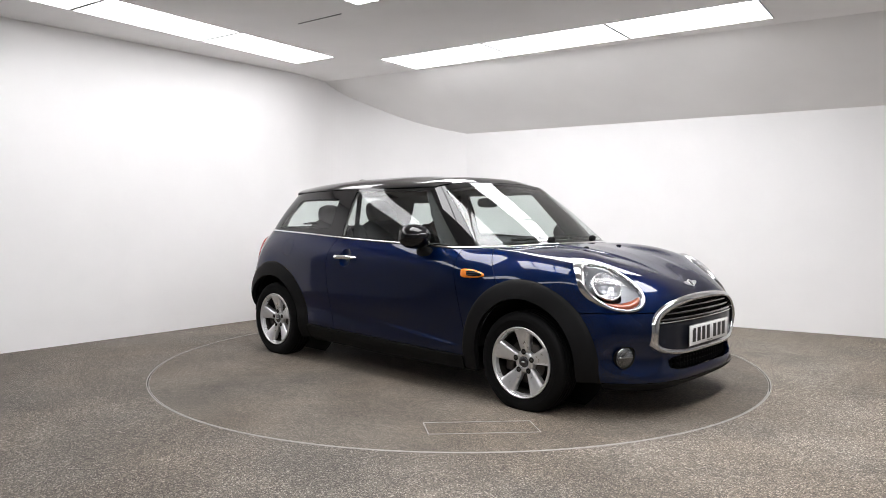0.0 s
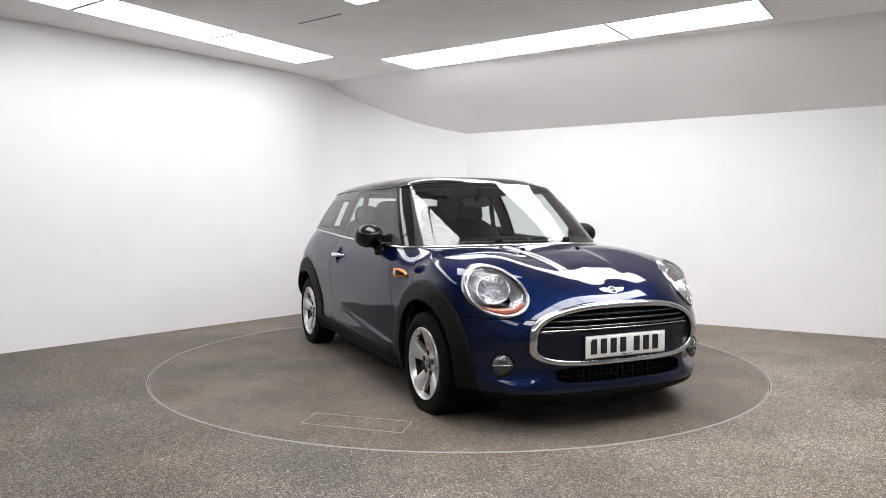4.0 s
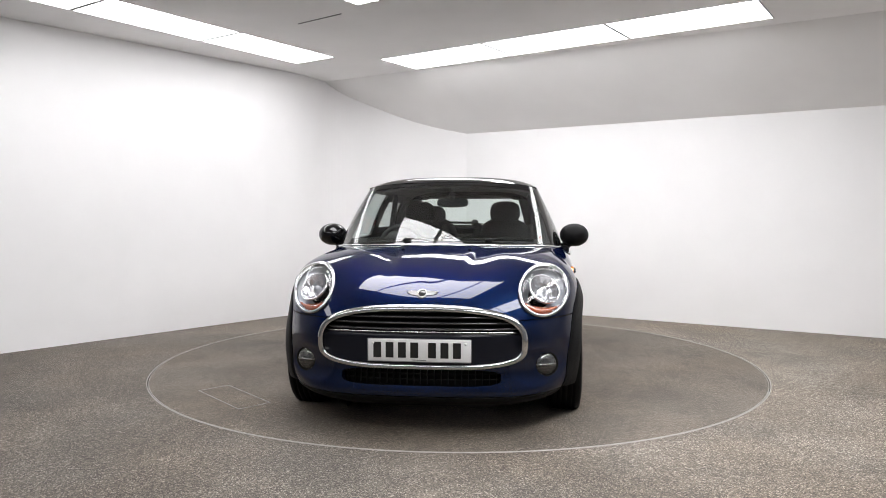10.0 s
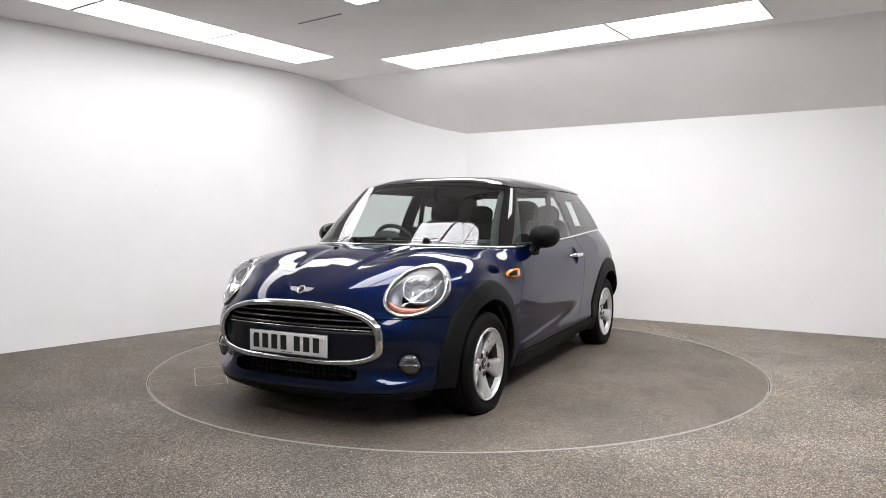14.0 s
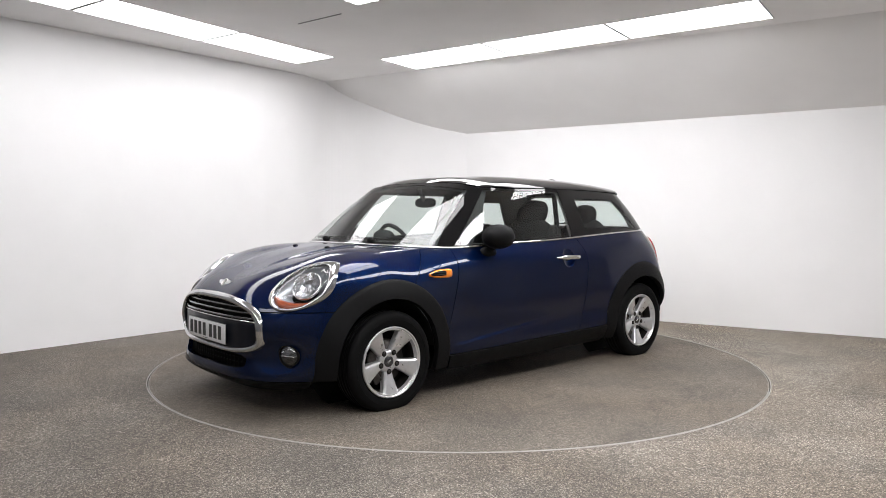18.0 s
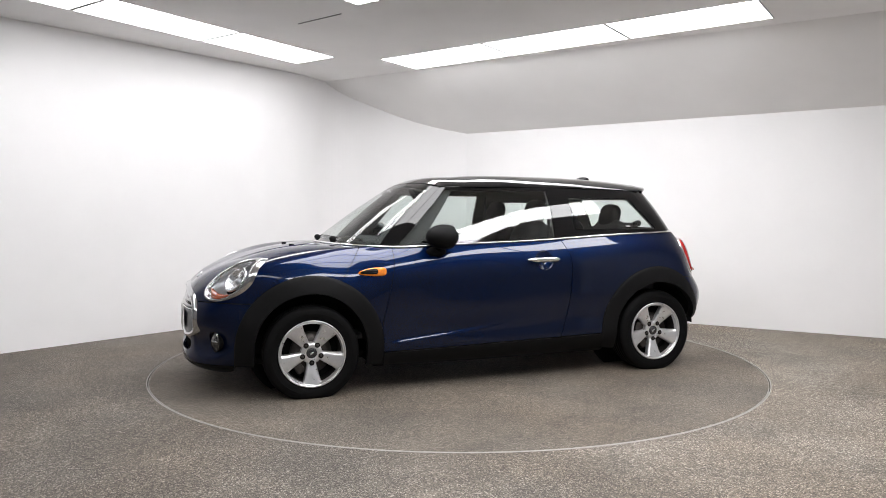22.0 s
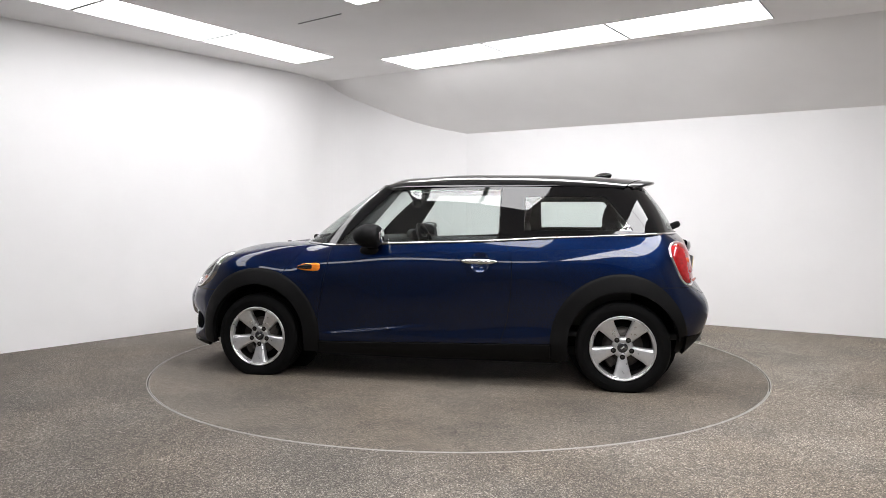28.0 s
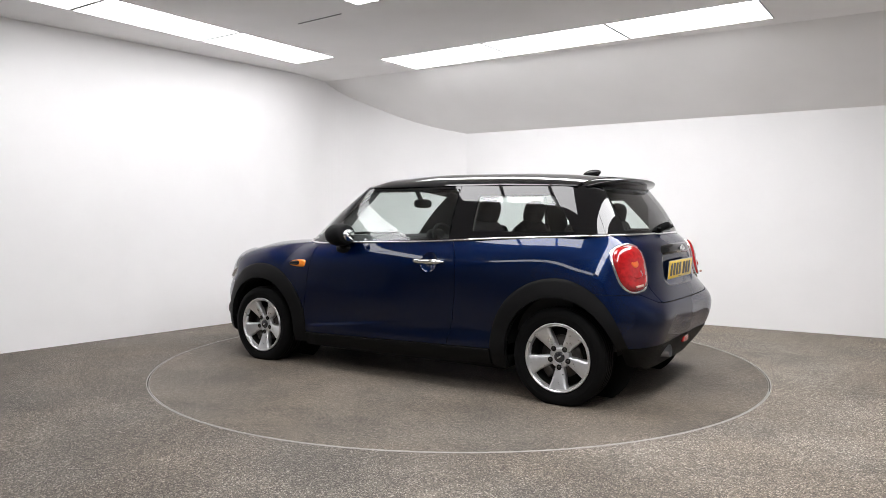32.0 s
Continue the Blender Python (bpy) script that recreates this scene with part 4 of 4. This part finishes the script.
        part("mask", so(disc_at(c, sd, up, n, [(.055, -.003), (.046, .003), (.028, .009), (.0, .012)], 1.0, 1.0, 24, math.pi + .10, 2 * math.pi - .10)), M_SEAL, lamp, "dark lower half of the lamp")
        part("bar", so(slab(c + n * .008, sd, up, n, .092, .005, .006)), M_CHROME, lamp)


def badge(parent, at, pitch, s=1.0):
    """A winged badge: a ring with a plain dark disc and two plain wings."""
    b = new("badge")
    b.parent = parent
    b.matrix_basis = pose(at[0], at[1], at[2], 0, 90 - pitch if at[0] > 0 else -(90 - pitch), 0)
    tagged(b, "small winged chrome badge without lettering")
    part("ring", lathe([(.024 * s, 0), (.024 * s, .006), (.020 * s, .008), (.017 * s, .005), (.017 * s, 0)], 28, "z"), M_ALLOY, b)
    part("disc", flip(lathe([(.0, .0055), (.012 * s, .005), (.018 * s, .003)], 24, "z")), M_BADGE, b)
    for k in (1, -1):
        bm = bmesh.new()
        pts = [(-.014, .018), (-.016, .045), (-.013, .072), (-.006, .062), (-.001, .066), (.004, .052), (.008, .054), (.011, .035), (.014, .02)]
        lo = [bm.verts.new((x * s, y * k * s, .001)) for x, y in pts]
        hi = [bm.verts.new((x * s * .9, y * k * s, .005)) for x, y in pts]
        bm.faces.new(hi)
        for i in range(len(pts)):
            j = (i + 1) % len(pts)
            bm.faces.new((lo[i], lo[j], hi[j], hi[i]))
        bmesh.ops.recalc_face_normals(bm, faces=bm.faces[:])
        part("wing", bm, M_ALLOY, b, smooth=False)


def number_plate(parent, at, turn, material, label, lean=0):
    """A plate whose characters are plain upright bars."""
    p = new("number_plate")
    p.parent = parent
    p.matrix_basis = pose(at[0], at[1], at[2], 0, 0, turn) @ pose(0, 0, 0, 0, lean, 0)
    tagged(p, label)
    part("plate", box(.006, .52, .111, (0, 0, 0), .0025, 2), material, p)
    part("edge", box(.004, .528, .119, (-.002, 0, 0), .002, 1), M_PFRAME, p)
    for y in (-.213, -.150, -.087, -.024, .066, .129, .192):
        part("bar", box(.002, .040, .078, (.0035, y, .002)), M_INK, p, smooth=False)
    part("maker_line", box(.002, .07, .003, (.0035, 0, -.048)), M_INK, p, smooth=False)
    for y in (-.235, .235):
        part("screw_cap", disc_at(np.array((.003, y, .036)), np.array((0, 1.0, 0)), np.array((0, 0, 1.0)), np.array((1.0, 0, 0)), [(.007, 0), (.006, .003), (0, .004)], k=14), material, p)


M_SLAT = mat("gloss black slat", (0.012, 0.012, 0.013), 0.18, coat=1.0)
M_GLOSSPANEL = mat("satin navy-black panel", (0.005, 0.006, 0.011), 0.3, coat=0.25, spec=0.2)


def pressed(mesh, turn, high):
    """A tyre flattened and bulged where it stands on the ground, high below its axle."""
    r = np.array(Matrix.Rotation(radians(turn), 3, "Y"))
    v = np.asarray(mesh[0]) @ r.T
    near = np.clip((-v[:, 2] - high + .05) / .05, 0, 1) * (np.hypot(v[:, 0], v[:, 2]) > .21)
    v[:, 1] *= 1 + .06 * near
    v[:, 2] = np.maximum(v[:, 2], -high)
    return v @ r, mesh[1]


def make_wheel(car, x, y):
    w = new("wheel")
    w.parent = car
    turn = {(1, 1): 36, (-1, 1): 36, (1, -1): 0, (-1, -1): 4}[(1 if x > 0 else -1, 1 if y > 0 else -1)]
    high = .273 if x > 0 else .281
    w.matrix_basis = pose(x, y, high, 0, 0, 0 if y > 0 else 180) @ pose(0, 0, 0, 0, turn, 0)
    tagged(w, "silver five-spoke alloy wheel with black tyre")
    prof = [(.197, -.074), (.207, -.082), (.228, -.090), (.255, -.092), (.278, -.087), (.290, -.076), (.2955, -.06)]
    tread = []
    for yy in (-.045, -.015, .015, .045):
        tread += [(.297, yy - .006), (.2905, yy - .0045), (.2905, yy + .0045), (.297, yy + .006)]
    full = prof + tread + [(r, -h) for r, h in reversed(prof)]
    part("tyre", pressed(flip(lathe(full, 96)), turn, high), M_RUBBER, w, "black rubber tyre")
    part("side_ring", flip(lathe([(.246, .0915), (.249, .0945), (.252, .0915)], 72)), M_RUBBER, w)
    rim = new("rim")
    rim.parent = w
    part("inner_barrel", lathe([(.180, -.085), (.176, -.04), (.180, .03), (.1845, .062)], 72), M_STEEL, rim, "dull dark inside of the rim")
    barrel = [(.1825, .058), (.184, .064), (.1875, .079), (.1885, .0835), (.191, .0835), (.1935, .081), (.1965, .0825), (.1985, .0895), (.202, .092), (.2065, .0905), (.208, .085), (.204, .074)]
    part("barrel", lathe(barrel, 72), M_ALLOY, rim, "silver rim barrel and flange")
    hubp = [(.0, .046), (.030, .046), (.034, .054), (.040, .0545), (.060, .052), (.067, .044), (.069, .02)]
    part("hub", flip(lathe(hubp, 40)), M_ALLOY, rim)
    part("cap", flip(lathe([(.0, .0585), (.024, .0580), (.032, .056), (.034, .048)], 28)), M_BADGE, rim, "black centre cap")
    part("cap_mark", box(.026, .002, .008, (0, .0592, 0), .0008, 1), M_ALLOY, rim)
    for k in range(5):
        a = 2 * math.pi * k / 5 + math.pi / 2
        rows = []
        for s in np.linspace(0, 1, 11):
            r = .052 + (.189 - .052) * s
            half = .026 + .031 * s ** 1.1 + .007 * s ** 8
            yf = .049 + .031 * s ** 1.3 + .003 * math.sin(math.pi * s)
            sec = [(-half, yf - .04), (-half, yf - .010), (-half + .005, yf - .002), (-half * .55, yf + .0035), (0, yf + .0005), (half * .55, yf + .0035), (half - .005, yf - .002), (half, yf - .010), (half, yf - .04)]
            rows.append([(r * math.cos(a) - q * math.sin(a), h, r * math.sin(a) + q * math.cos(a)) for q, h in sec])
        part("spoke", grid(rows), M_ALLOY, rim)
        b = a
        c = np.array((.0595 * math.cos(b), .0495, .0595 * math.sin(b)))
        sx, sz, ny = np.array((1.0, 0, 0)), np.array((0, 0, 1.0)), np.array((0, 1.0, 0))
        part("bolt_well", disc_at(c, sx, sz, ny, [(.0165, .007), (.0155, .0085), (.0140, .0085), (0, .006)], k=18), M_SEAL, rim)
        part("wheel_bolt", disc_at(c, sx, sz, ny, [(.0095, 0), (.0095, .008), (.007, .010), (0, .010)], k=6), M_STEEL, rim)
    t = math.radians(55)
    part("valve", tube([(.178 * math.cos(t), .06, .178 * math.sin(t)), (.170 * math.cos(t), .082, .170 * math.sin(t))], .004, 8), M_SEAL, rim)
    part("brake_disc", lathe([(.06, .022), (.128, .022), (.129, .012), (.128, 0), (.06, 0)], 48), M_STEEL, w, "bare steel brake disc")
    part("brake_caliper", box(.055, .06, .13, (.115, .012, 0), .012, 2), M_STEEL, w)
    # dust shield, black and wide to put shade behind the spokes
    part("dust_shield", lathe([(.0, -.004), (.172, -.004), (.176, -.03)], 40), M_SEAL, w)
    return w


def make_wells(car):
    for ax in (AXLE, -AXLE):
        for k in (1, -1):
            rows = []
            for t in np.linspace(math.radians(4), math.radians(176), 40):
                r = .352 if t > 0 and t < math.pi else .352 + .03 * abs(math.sin(t))
                rows.append([(ax + r * math.cos(t), k * yy, WHEEL_R + r * math.sin(t)) for yy in (.50, .66, .80)])
            part("wheel_well", grid(rows), M_SEAL, car)
            rows = [[(ax + r * math.cos(t), k * .50, WHEEL_R + r * math.sin(t)) for r in (.0, .18, .37)] for t in np.linspace(0, 2 * math.pi, 33)]
            part("well_back", grid(rows), M_SEAL, car)
    part("underbody", box(1.72, 1.52, .08, (0, 0, .19), .02, 1), M_SEAL, car, "black underbody")
    part("undertray", box(3.0, 1.10, .05, (.06, 0, .20), .01, 1), M_SEAL, car, "black undertray")
    part("axle_beam", tube([(-AXLE, -.72, .27), (-AXLE, .72, .27)], .03, 10), M_SEAL, car)
    part("exhaust", tube([(-1.35, .35, .27), (-1.62, .36, .290), (-1.775, .365, .305)], .036, 20, False), M_CHROMEGREY, car, "steel exhaust tail pipe")
    part("rear_fog_lamp", slab(np.array((-1.762, 0, .335)), np.array((0, 1.0, 0)), np.array((0, 0, 1.0)), np.array((-1.0, 0, 0)), .12, .05, .02), M_RED, car, "red rear fog lamp")


def make_sides(car, doors):
    for k, d in zip((1, -1), doors):
        so = (lambda m: m) if k == 1 else mirrored
        h = new("door_handle")
        h.parent = d
        path = curve_of([(-.205, .848, .8215), (-.24, .876, .8225), (-.33, .886, .8225), (-.42, .878, .8215), (-.458, .850, .8205)], 21)
        part("bar", so(flat_bar(path, .012, .0155)), M_CHROME, h, "chrome door handle bar")
        part("lock", so(pillow((-.40, .876, .822), (.02, .006, .010), 2.4, 8)), M_CHROME, h)
        mirror = new("door_mirror")
        mirror.parent = d
        tagged(mirror, "matt black door mirror" if k == 1 else "gloss black door mirror")
        m_cap = M_PLASTIC if k == 1 else M_GLOSSBLACK
        v, f = pillow((0, 0, 0), (.118, .100, .080), 2.05, 24)
        v = v.copy()
        v[:, 0] = np.where(v[:, 0] < -.06, -.06 + (v[:, 0] + .06) * .35, v[:, 0])
        v = v + np.array((.405, .870, .984))
        part("cap", so((v, f)), m_cap, mirror, "rounded mirror cap")
        gl = disc_at(np.array((.3245, .872, .984)), np.array((0, 1.0, 0)), np.array((0, 0, 1.0)), np.array((-1.0, 0, 0)), [(.056, .0), (.054, .003), (0, .003)], 1.0, .74)
        part("mirror_glass", so(gl), M_MIRROR, mirror, "mirror glass")
        part("stalk", so(tube(curve_of([(.43, .775, .885), (.425, .80, .90), (.415, .83, .925), (.405, .855, .945)], 9), [.040, .038, .034, .031, .029, .028, .028, .03, .034], 12)), M_PLASTIC, mirror)
        part("foot", so(pillow((.432, .795, .882), (.070, .040, .034), 2.4, 12)), M_PLASTIC, mirror)
        sc = new("side_scuttle")
        sc.parent = car
        tagged(sc, "black side vent with amber repeater")
        up, nn = np.array((0, 0, 1.0)), np.array((.08, 1.0, .12))
        nn /= np.linalg.norm(nn)
        sd = np.cross(up, nn)
        up2 = np.cross(nn, sd)
        c = np.array(on_body([(.865, .9, .767)], (0, 1, 0))[0])
        ring2 = rounded(c + nn * .004, sd, up2, nn, .089, .031, .012, 4)
        part("amber_lens", so(tapered(ring2, c, sd, up2)), M_ORANGE, sc, "amber side repeater")
        part("vent", so(tapered(rounded(c - sd * .022 + up2 * .002 + nn * .010, sd, up2, nn, .060, .0205, .012, 4), c, sd, up2)), M_PLASTIC, sc)
        for k2 in (1, -1):
            part("rib", so(slab(c - sd * .016 + up2 * (.007 * k2 - .001) + nn * .0225, sd, up2, nn, .085, .003, .003)), M_CABIN, sc)


def tapered(mesh, c, sd, up):
    """A pad drawn out to a low point at its forward end."""
    v = np.asarray(mesh[0]).copy()
    along, high = (v - c) @ sd, (v - c) @ up
    k = np.interp(along, [-.09, -.02, .09], TAPER)
    return v + np.outer(high * (k - 1) - .010 * (1 - k), up), mesh[1]


TAPER = [.35, .85, 1.0]


def flat_bar(path, rx, rz):
    p = np.asarray(path)
    n = len(p)
    rows = []
    for i, q in enumerate(p):
        e = min(1, .35 + 3.2 * min(i, n - 1 - i) / n)
        rows.append([q + np.array((0, math.cos(t) * rx * .8, math.sin(t) * rz * e)) for t in np.linspace(0, 2 * math.pi, 13)])
    v, f = grid(rows)
    return v, f + [tuple(range(12)), tuple(reversed(range(len(v) - 13, len(v) - 1)))]


def rounded(c, side, up, n, a, b, d, power, k=40):
    """A low rounded pad with a superelliptic outline."""
    rows = []
    for i in range(k):
        t = 2 * math.pi * i / k
        q = 2 / power
        cx, cy = math.copysign(abs(math.cos(t)) ** q, math.cos(t)), math.copysign(abs(math.sin(t)) ** q, math.sin(t))
        e = c + side * cx * a + up * cy * b
        rows.append([e - n * d, e, e + (c - e) * .1 + n * d * .7, e + (c - e) * .25 + n * d, c + n * d * 1.05])
    return grid(rows, close=True)


def make_rear(car, tailgate):
    number_plate(tailgate, (-1.729, 0, .782), 180, M_YELLOWPLATE, "yellow rear number plate with dark characters as bars", 5)
    rows = []
    for z, dx in ((.945, .0), (.938, -.022), (.905, -.03), (.885, -.022), (.882, .01)):
        rows.append([(-1.705 + dx * (1 - abs(y / .30) ** 5) + .05 * (y / .30) ** 2 * .3, y, z - .012 * abs(y / .3) ** 3) for y in np.linspace(-.30, .30, 25)])
    part("grip", flip(grid(rows)), M_GLOSSBLACK, tailgate, "gloss black tailgate grip")
    badge(tailgate, (-1.737, 0, .915), 8, .8)
    w = new("rear_wiper")
    w.parent = tailgate
    part("pivot", pillow((-1.626, .03, 1.048), (.045, .034, .024), 3.2, 12, Matrix.Rotation(radians(24), 4, "Y")), M_PLASTIC, w)
    part("arm", tube(curve_of([(-1.622, .03, 1.048), (-1.618, -.10, 1.052), (-1.604, -.24, 1.056)], 9), [.012, .011, .010, .009, .008, .008, .007, .006, .006], 8), M_PLASTIC, w)
    part("blade", tube(curve_of([(-1.612, .11, 1.038), (-1.615, -.1, 1.044), (-1.592, -.30, 1.046)], 11), .007, 6), M_SEAL, w)
    part("boot_lip", tube(curve_of([(-1.69, -.49, .612), (-1.745, -.3, .604), (-1.762, 0, .602), (-1.745, .3, .604), (-1.69, .49, .612)], 21), .010, 8), M_SEAL, tailgate)


def make_wipers(car):
    for y0, y1, yb0, yb1 in ((.30, .50, .04, .58), (-.22, -.05, -.50, .00)):
        w = new("windscreen_wiper")
        w.parent = car
        sx = lambda y: 1.03 - .20 * (abs(y) / .7) ** 2.4
        part("pivot", pillow((sx(y0) + .01, y0, .960), (.022, .024, .02), 2.4, 8), M_PLASTIC, w)
        ps = [(sx(y) - .01 - .03 * u, y, .960 + .018 * u) for y, u in ((y0, 0), ((y0 + y1) / 2, .8), (y1, .8))]
        part("arm", tube(curve_of(ps, 9), [.012, .011, .010, .009, .008, .007, .007, .006, .006], 8), M_PLASTIC, w)
        part("blade", tube([(sx(y) - .028, y, 0.970 - .012 * (abs(y) / .7) ** 2) for y in np.linspace(yb0, yb1, 17)], .010, 6), M_SEAL, w)
    rows = []
    for y in np.linspace(-.66, .66, 41):
        x = 1.04 - .21 * (abs(y) / .7) ** 2.4
        rows.append([(x + .008, y, .938 - .02 * (y / .7) ** 2), (x - .05, y, .958 - .02 * (y / .7) ** 2), (x - .12, y, .95)])
    part("cowl", grid(rows), M_PLASTIC, car, "black plastic cowl below the windscreen")


def make_seat(car, x, y, name, rear=False):
    s = new(name)
    s.parent = car
    tagged(s, "charcoal cloth car seat with headrest")
    lean = Matrix.Rotation(radians(-14), 4, "Y")
    if not rear:
        part("cushion", pillow((x + .27, y, .52), (.27, .25, .09), 3.2, 14), M_CLOTH, s)
        for k in (1, -1):
            part("bolster", pillow((x - .01, y + k * .22, .80), (.07, .055, .26), 2.6, 12, lean), M_CLOTH, s)
    part("backrest", pillow((x, y, .80), (.085, .235, .30), 3.0, 16, lean), M_CLOTH, s)
    zt = 1.145 if not rear else 1.115
    xx = x - (.075 if not rear else .05)
    part("headrest", pillow((xx, y, zt), (.055, .125 if not rear else .11, .095), 2.7, 16, lean), M_CLOTH, s)
    for k in (1, -1):
        part("post", tube([(xx, y + k * .06, .98), (xx, y + k * .06, zt)], .007, 8), M_CHROME, s)


def make_cabin(car):
    part("cabin_floor", box(2.9, 1.36, .04, (-.15, 0, .34), .01, 1), M_CABIN, car, "dark cabin floor")
    for y in (.36, -.36):
        make_seat(car, -.43, y, "front_seat")
        make_seat(car, -1.13, y * .9, "rear_seat", True)
    part("rear_bench", pillow((-.92, 0, .52), (.25, .58, .10), 3.4, 14), M_CLOTH, car)
    part("parcel_shelf", box(.36, 1.1, .02, (-1.40, 0, .93), .006, 1), M_CABIN, car)
    rows = []
    for y in np.linspace(-.68, .68, 31):
        k = (abs(y) / .7) ** 2
        rows.append([(.86 - .16 * k, y, .935), (.70 - .1 * k, y, .962), (.50, y, .955), (.40, y, .93), (.37, y, .86), (.40, y, .70), (.55, y, .55)])
    part("dashboard", flip(grid(rows)), M_CABIN, car, "dark moulded dashboard")
    part("instrument_pod", pillow((.42, -.36, .955), (.05, .11, .055), 2.5, 12), M_CABIN, car)
    wheel = new("steering_wheel")
    wheel.parent = car
    tagged(wheel, "dark leather steering wheel on the offside")
    wheel.matrix_basis = pose(.30, -.36, .885, 0, -66, 0)
    circ = [(.175 * math.cos(t), .175 * math.sin(t), 0) for t in np.linspace(0, 2 * math.pi, 49)]
    part("grip", tube(circ, .016, 10, False), M_CABIN, wheel)
    part("boss", pillow((0, 0, -.015), (.065, .07, .03), 2.5, 10), M_CABIN, wheel)
    for a in (0, 120, 240):
        t = radians(a + 180)
        part("spoke", tube([(.04 * math.cos(t), .04 * math.sin(t), -.01), (.17 * math.cos(t), .17 * math.sin(t), 0)], .013, 8), M_CABIN, wheel)
    part("rear_view_mirror", pillow((.30, 0, 1.215), (.018, .115, .036), 3.0, 12), M_CABIN, car, "dark rear-view mirror")
    part("mirror_stem", tube([(.31, 0, 1.23), (.36, 0, 1.315)], .018, 8), M_CABIN, car)
    for k in (1, -1):
        rows = [[(x, k * yy, z) for yy, z in ((.70, .40), (.735, .60), (.745, .80), (.755, .925), (.74, .94), (.70, .90))] for x in np.linspace(.62, -1.3, 21)]
        part("door_card", grid(rows), M_CABIN, car)
        part("belt_strap", box(.004, .045, .55, (-.50, k * .60, 1.02), .001, 1, Matrix.Rotation(radians(8 * k), 4, "X")), M_CLOTH, car)


def make_car():
    car = empty("car", "dark blue metallic three-door hatchback with black roof on the turntable", "car")
    doors, tailgate = make_body(car)
    make_glazing(car, doors, tailgate)
    make_lamp(car, HEAD_F, "headlight", "oval headlight with chrome ring and clear lens", 2.0, True)
    make_lamp(car, TAIL_F, "tail_light", "rounded red tail light with chrome ring", 2.9, False)
    make_front(car)
    make_wells(car)
    make_sides(car, doors)
    make_rear(car, tailgate)
    make_wipers(car)
    make_cabin(car)
    for x in (AXLE, -AXLE):
        for y in (.755, -.755):
            make_wheel(car, x, y)
    return car


room()
floors()
lights()
table = turntable()
CAR = make_car()


def heading(t):
    return -90.0 - (-47.69 + 5.3098 * t)


def motions():
    """The turntable turns evenly and carries the car."""
    times = [0, 0.1, 0.2, 0.5] + list(range(1, 32)) + [31.5, 31.8, 31.9, 32.0]
    walk(table, [(t, pose(0, 0, 0, 0, 0, heading(t))) for t in times])
    walk(CAR, [(t, pose(0, 0, 0, 0, 0, heading(t)) @ pose(0.015, 0.002, 0)) for t in times])


motions()
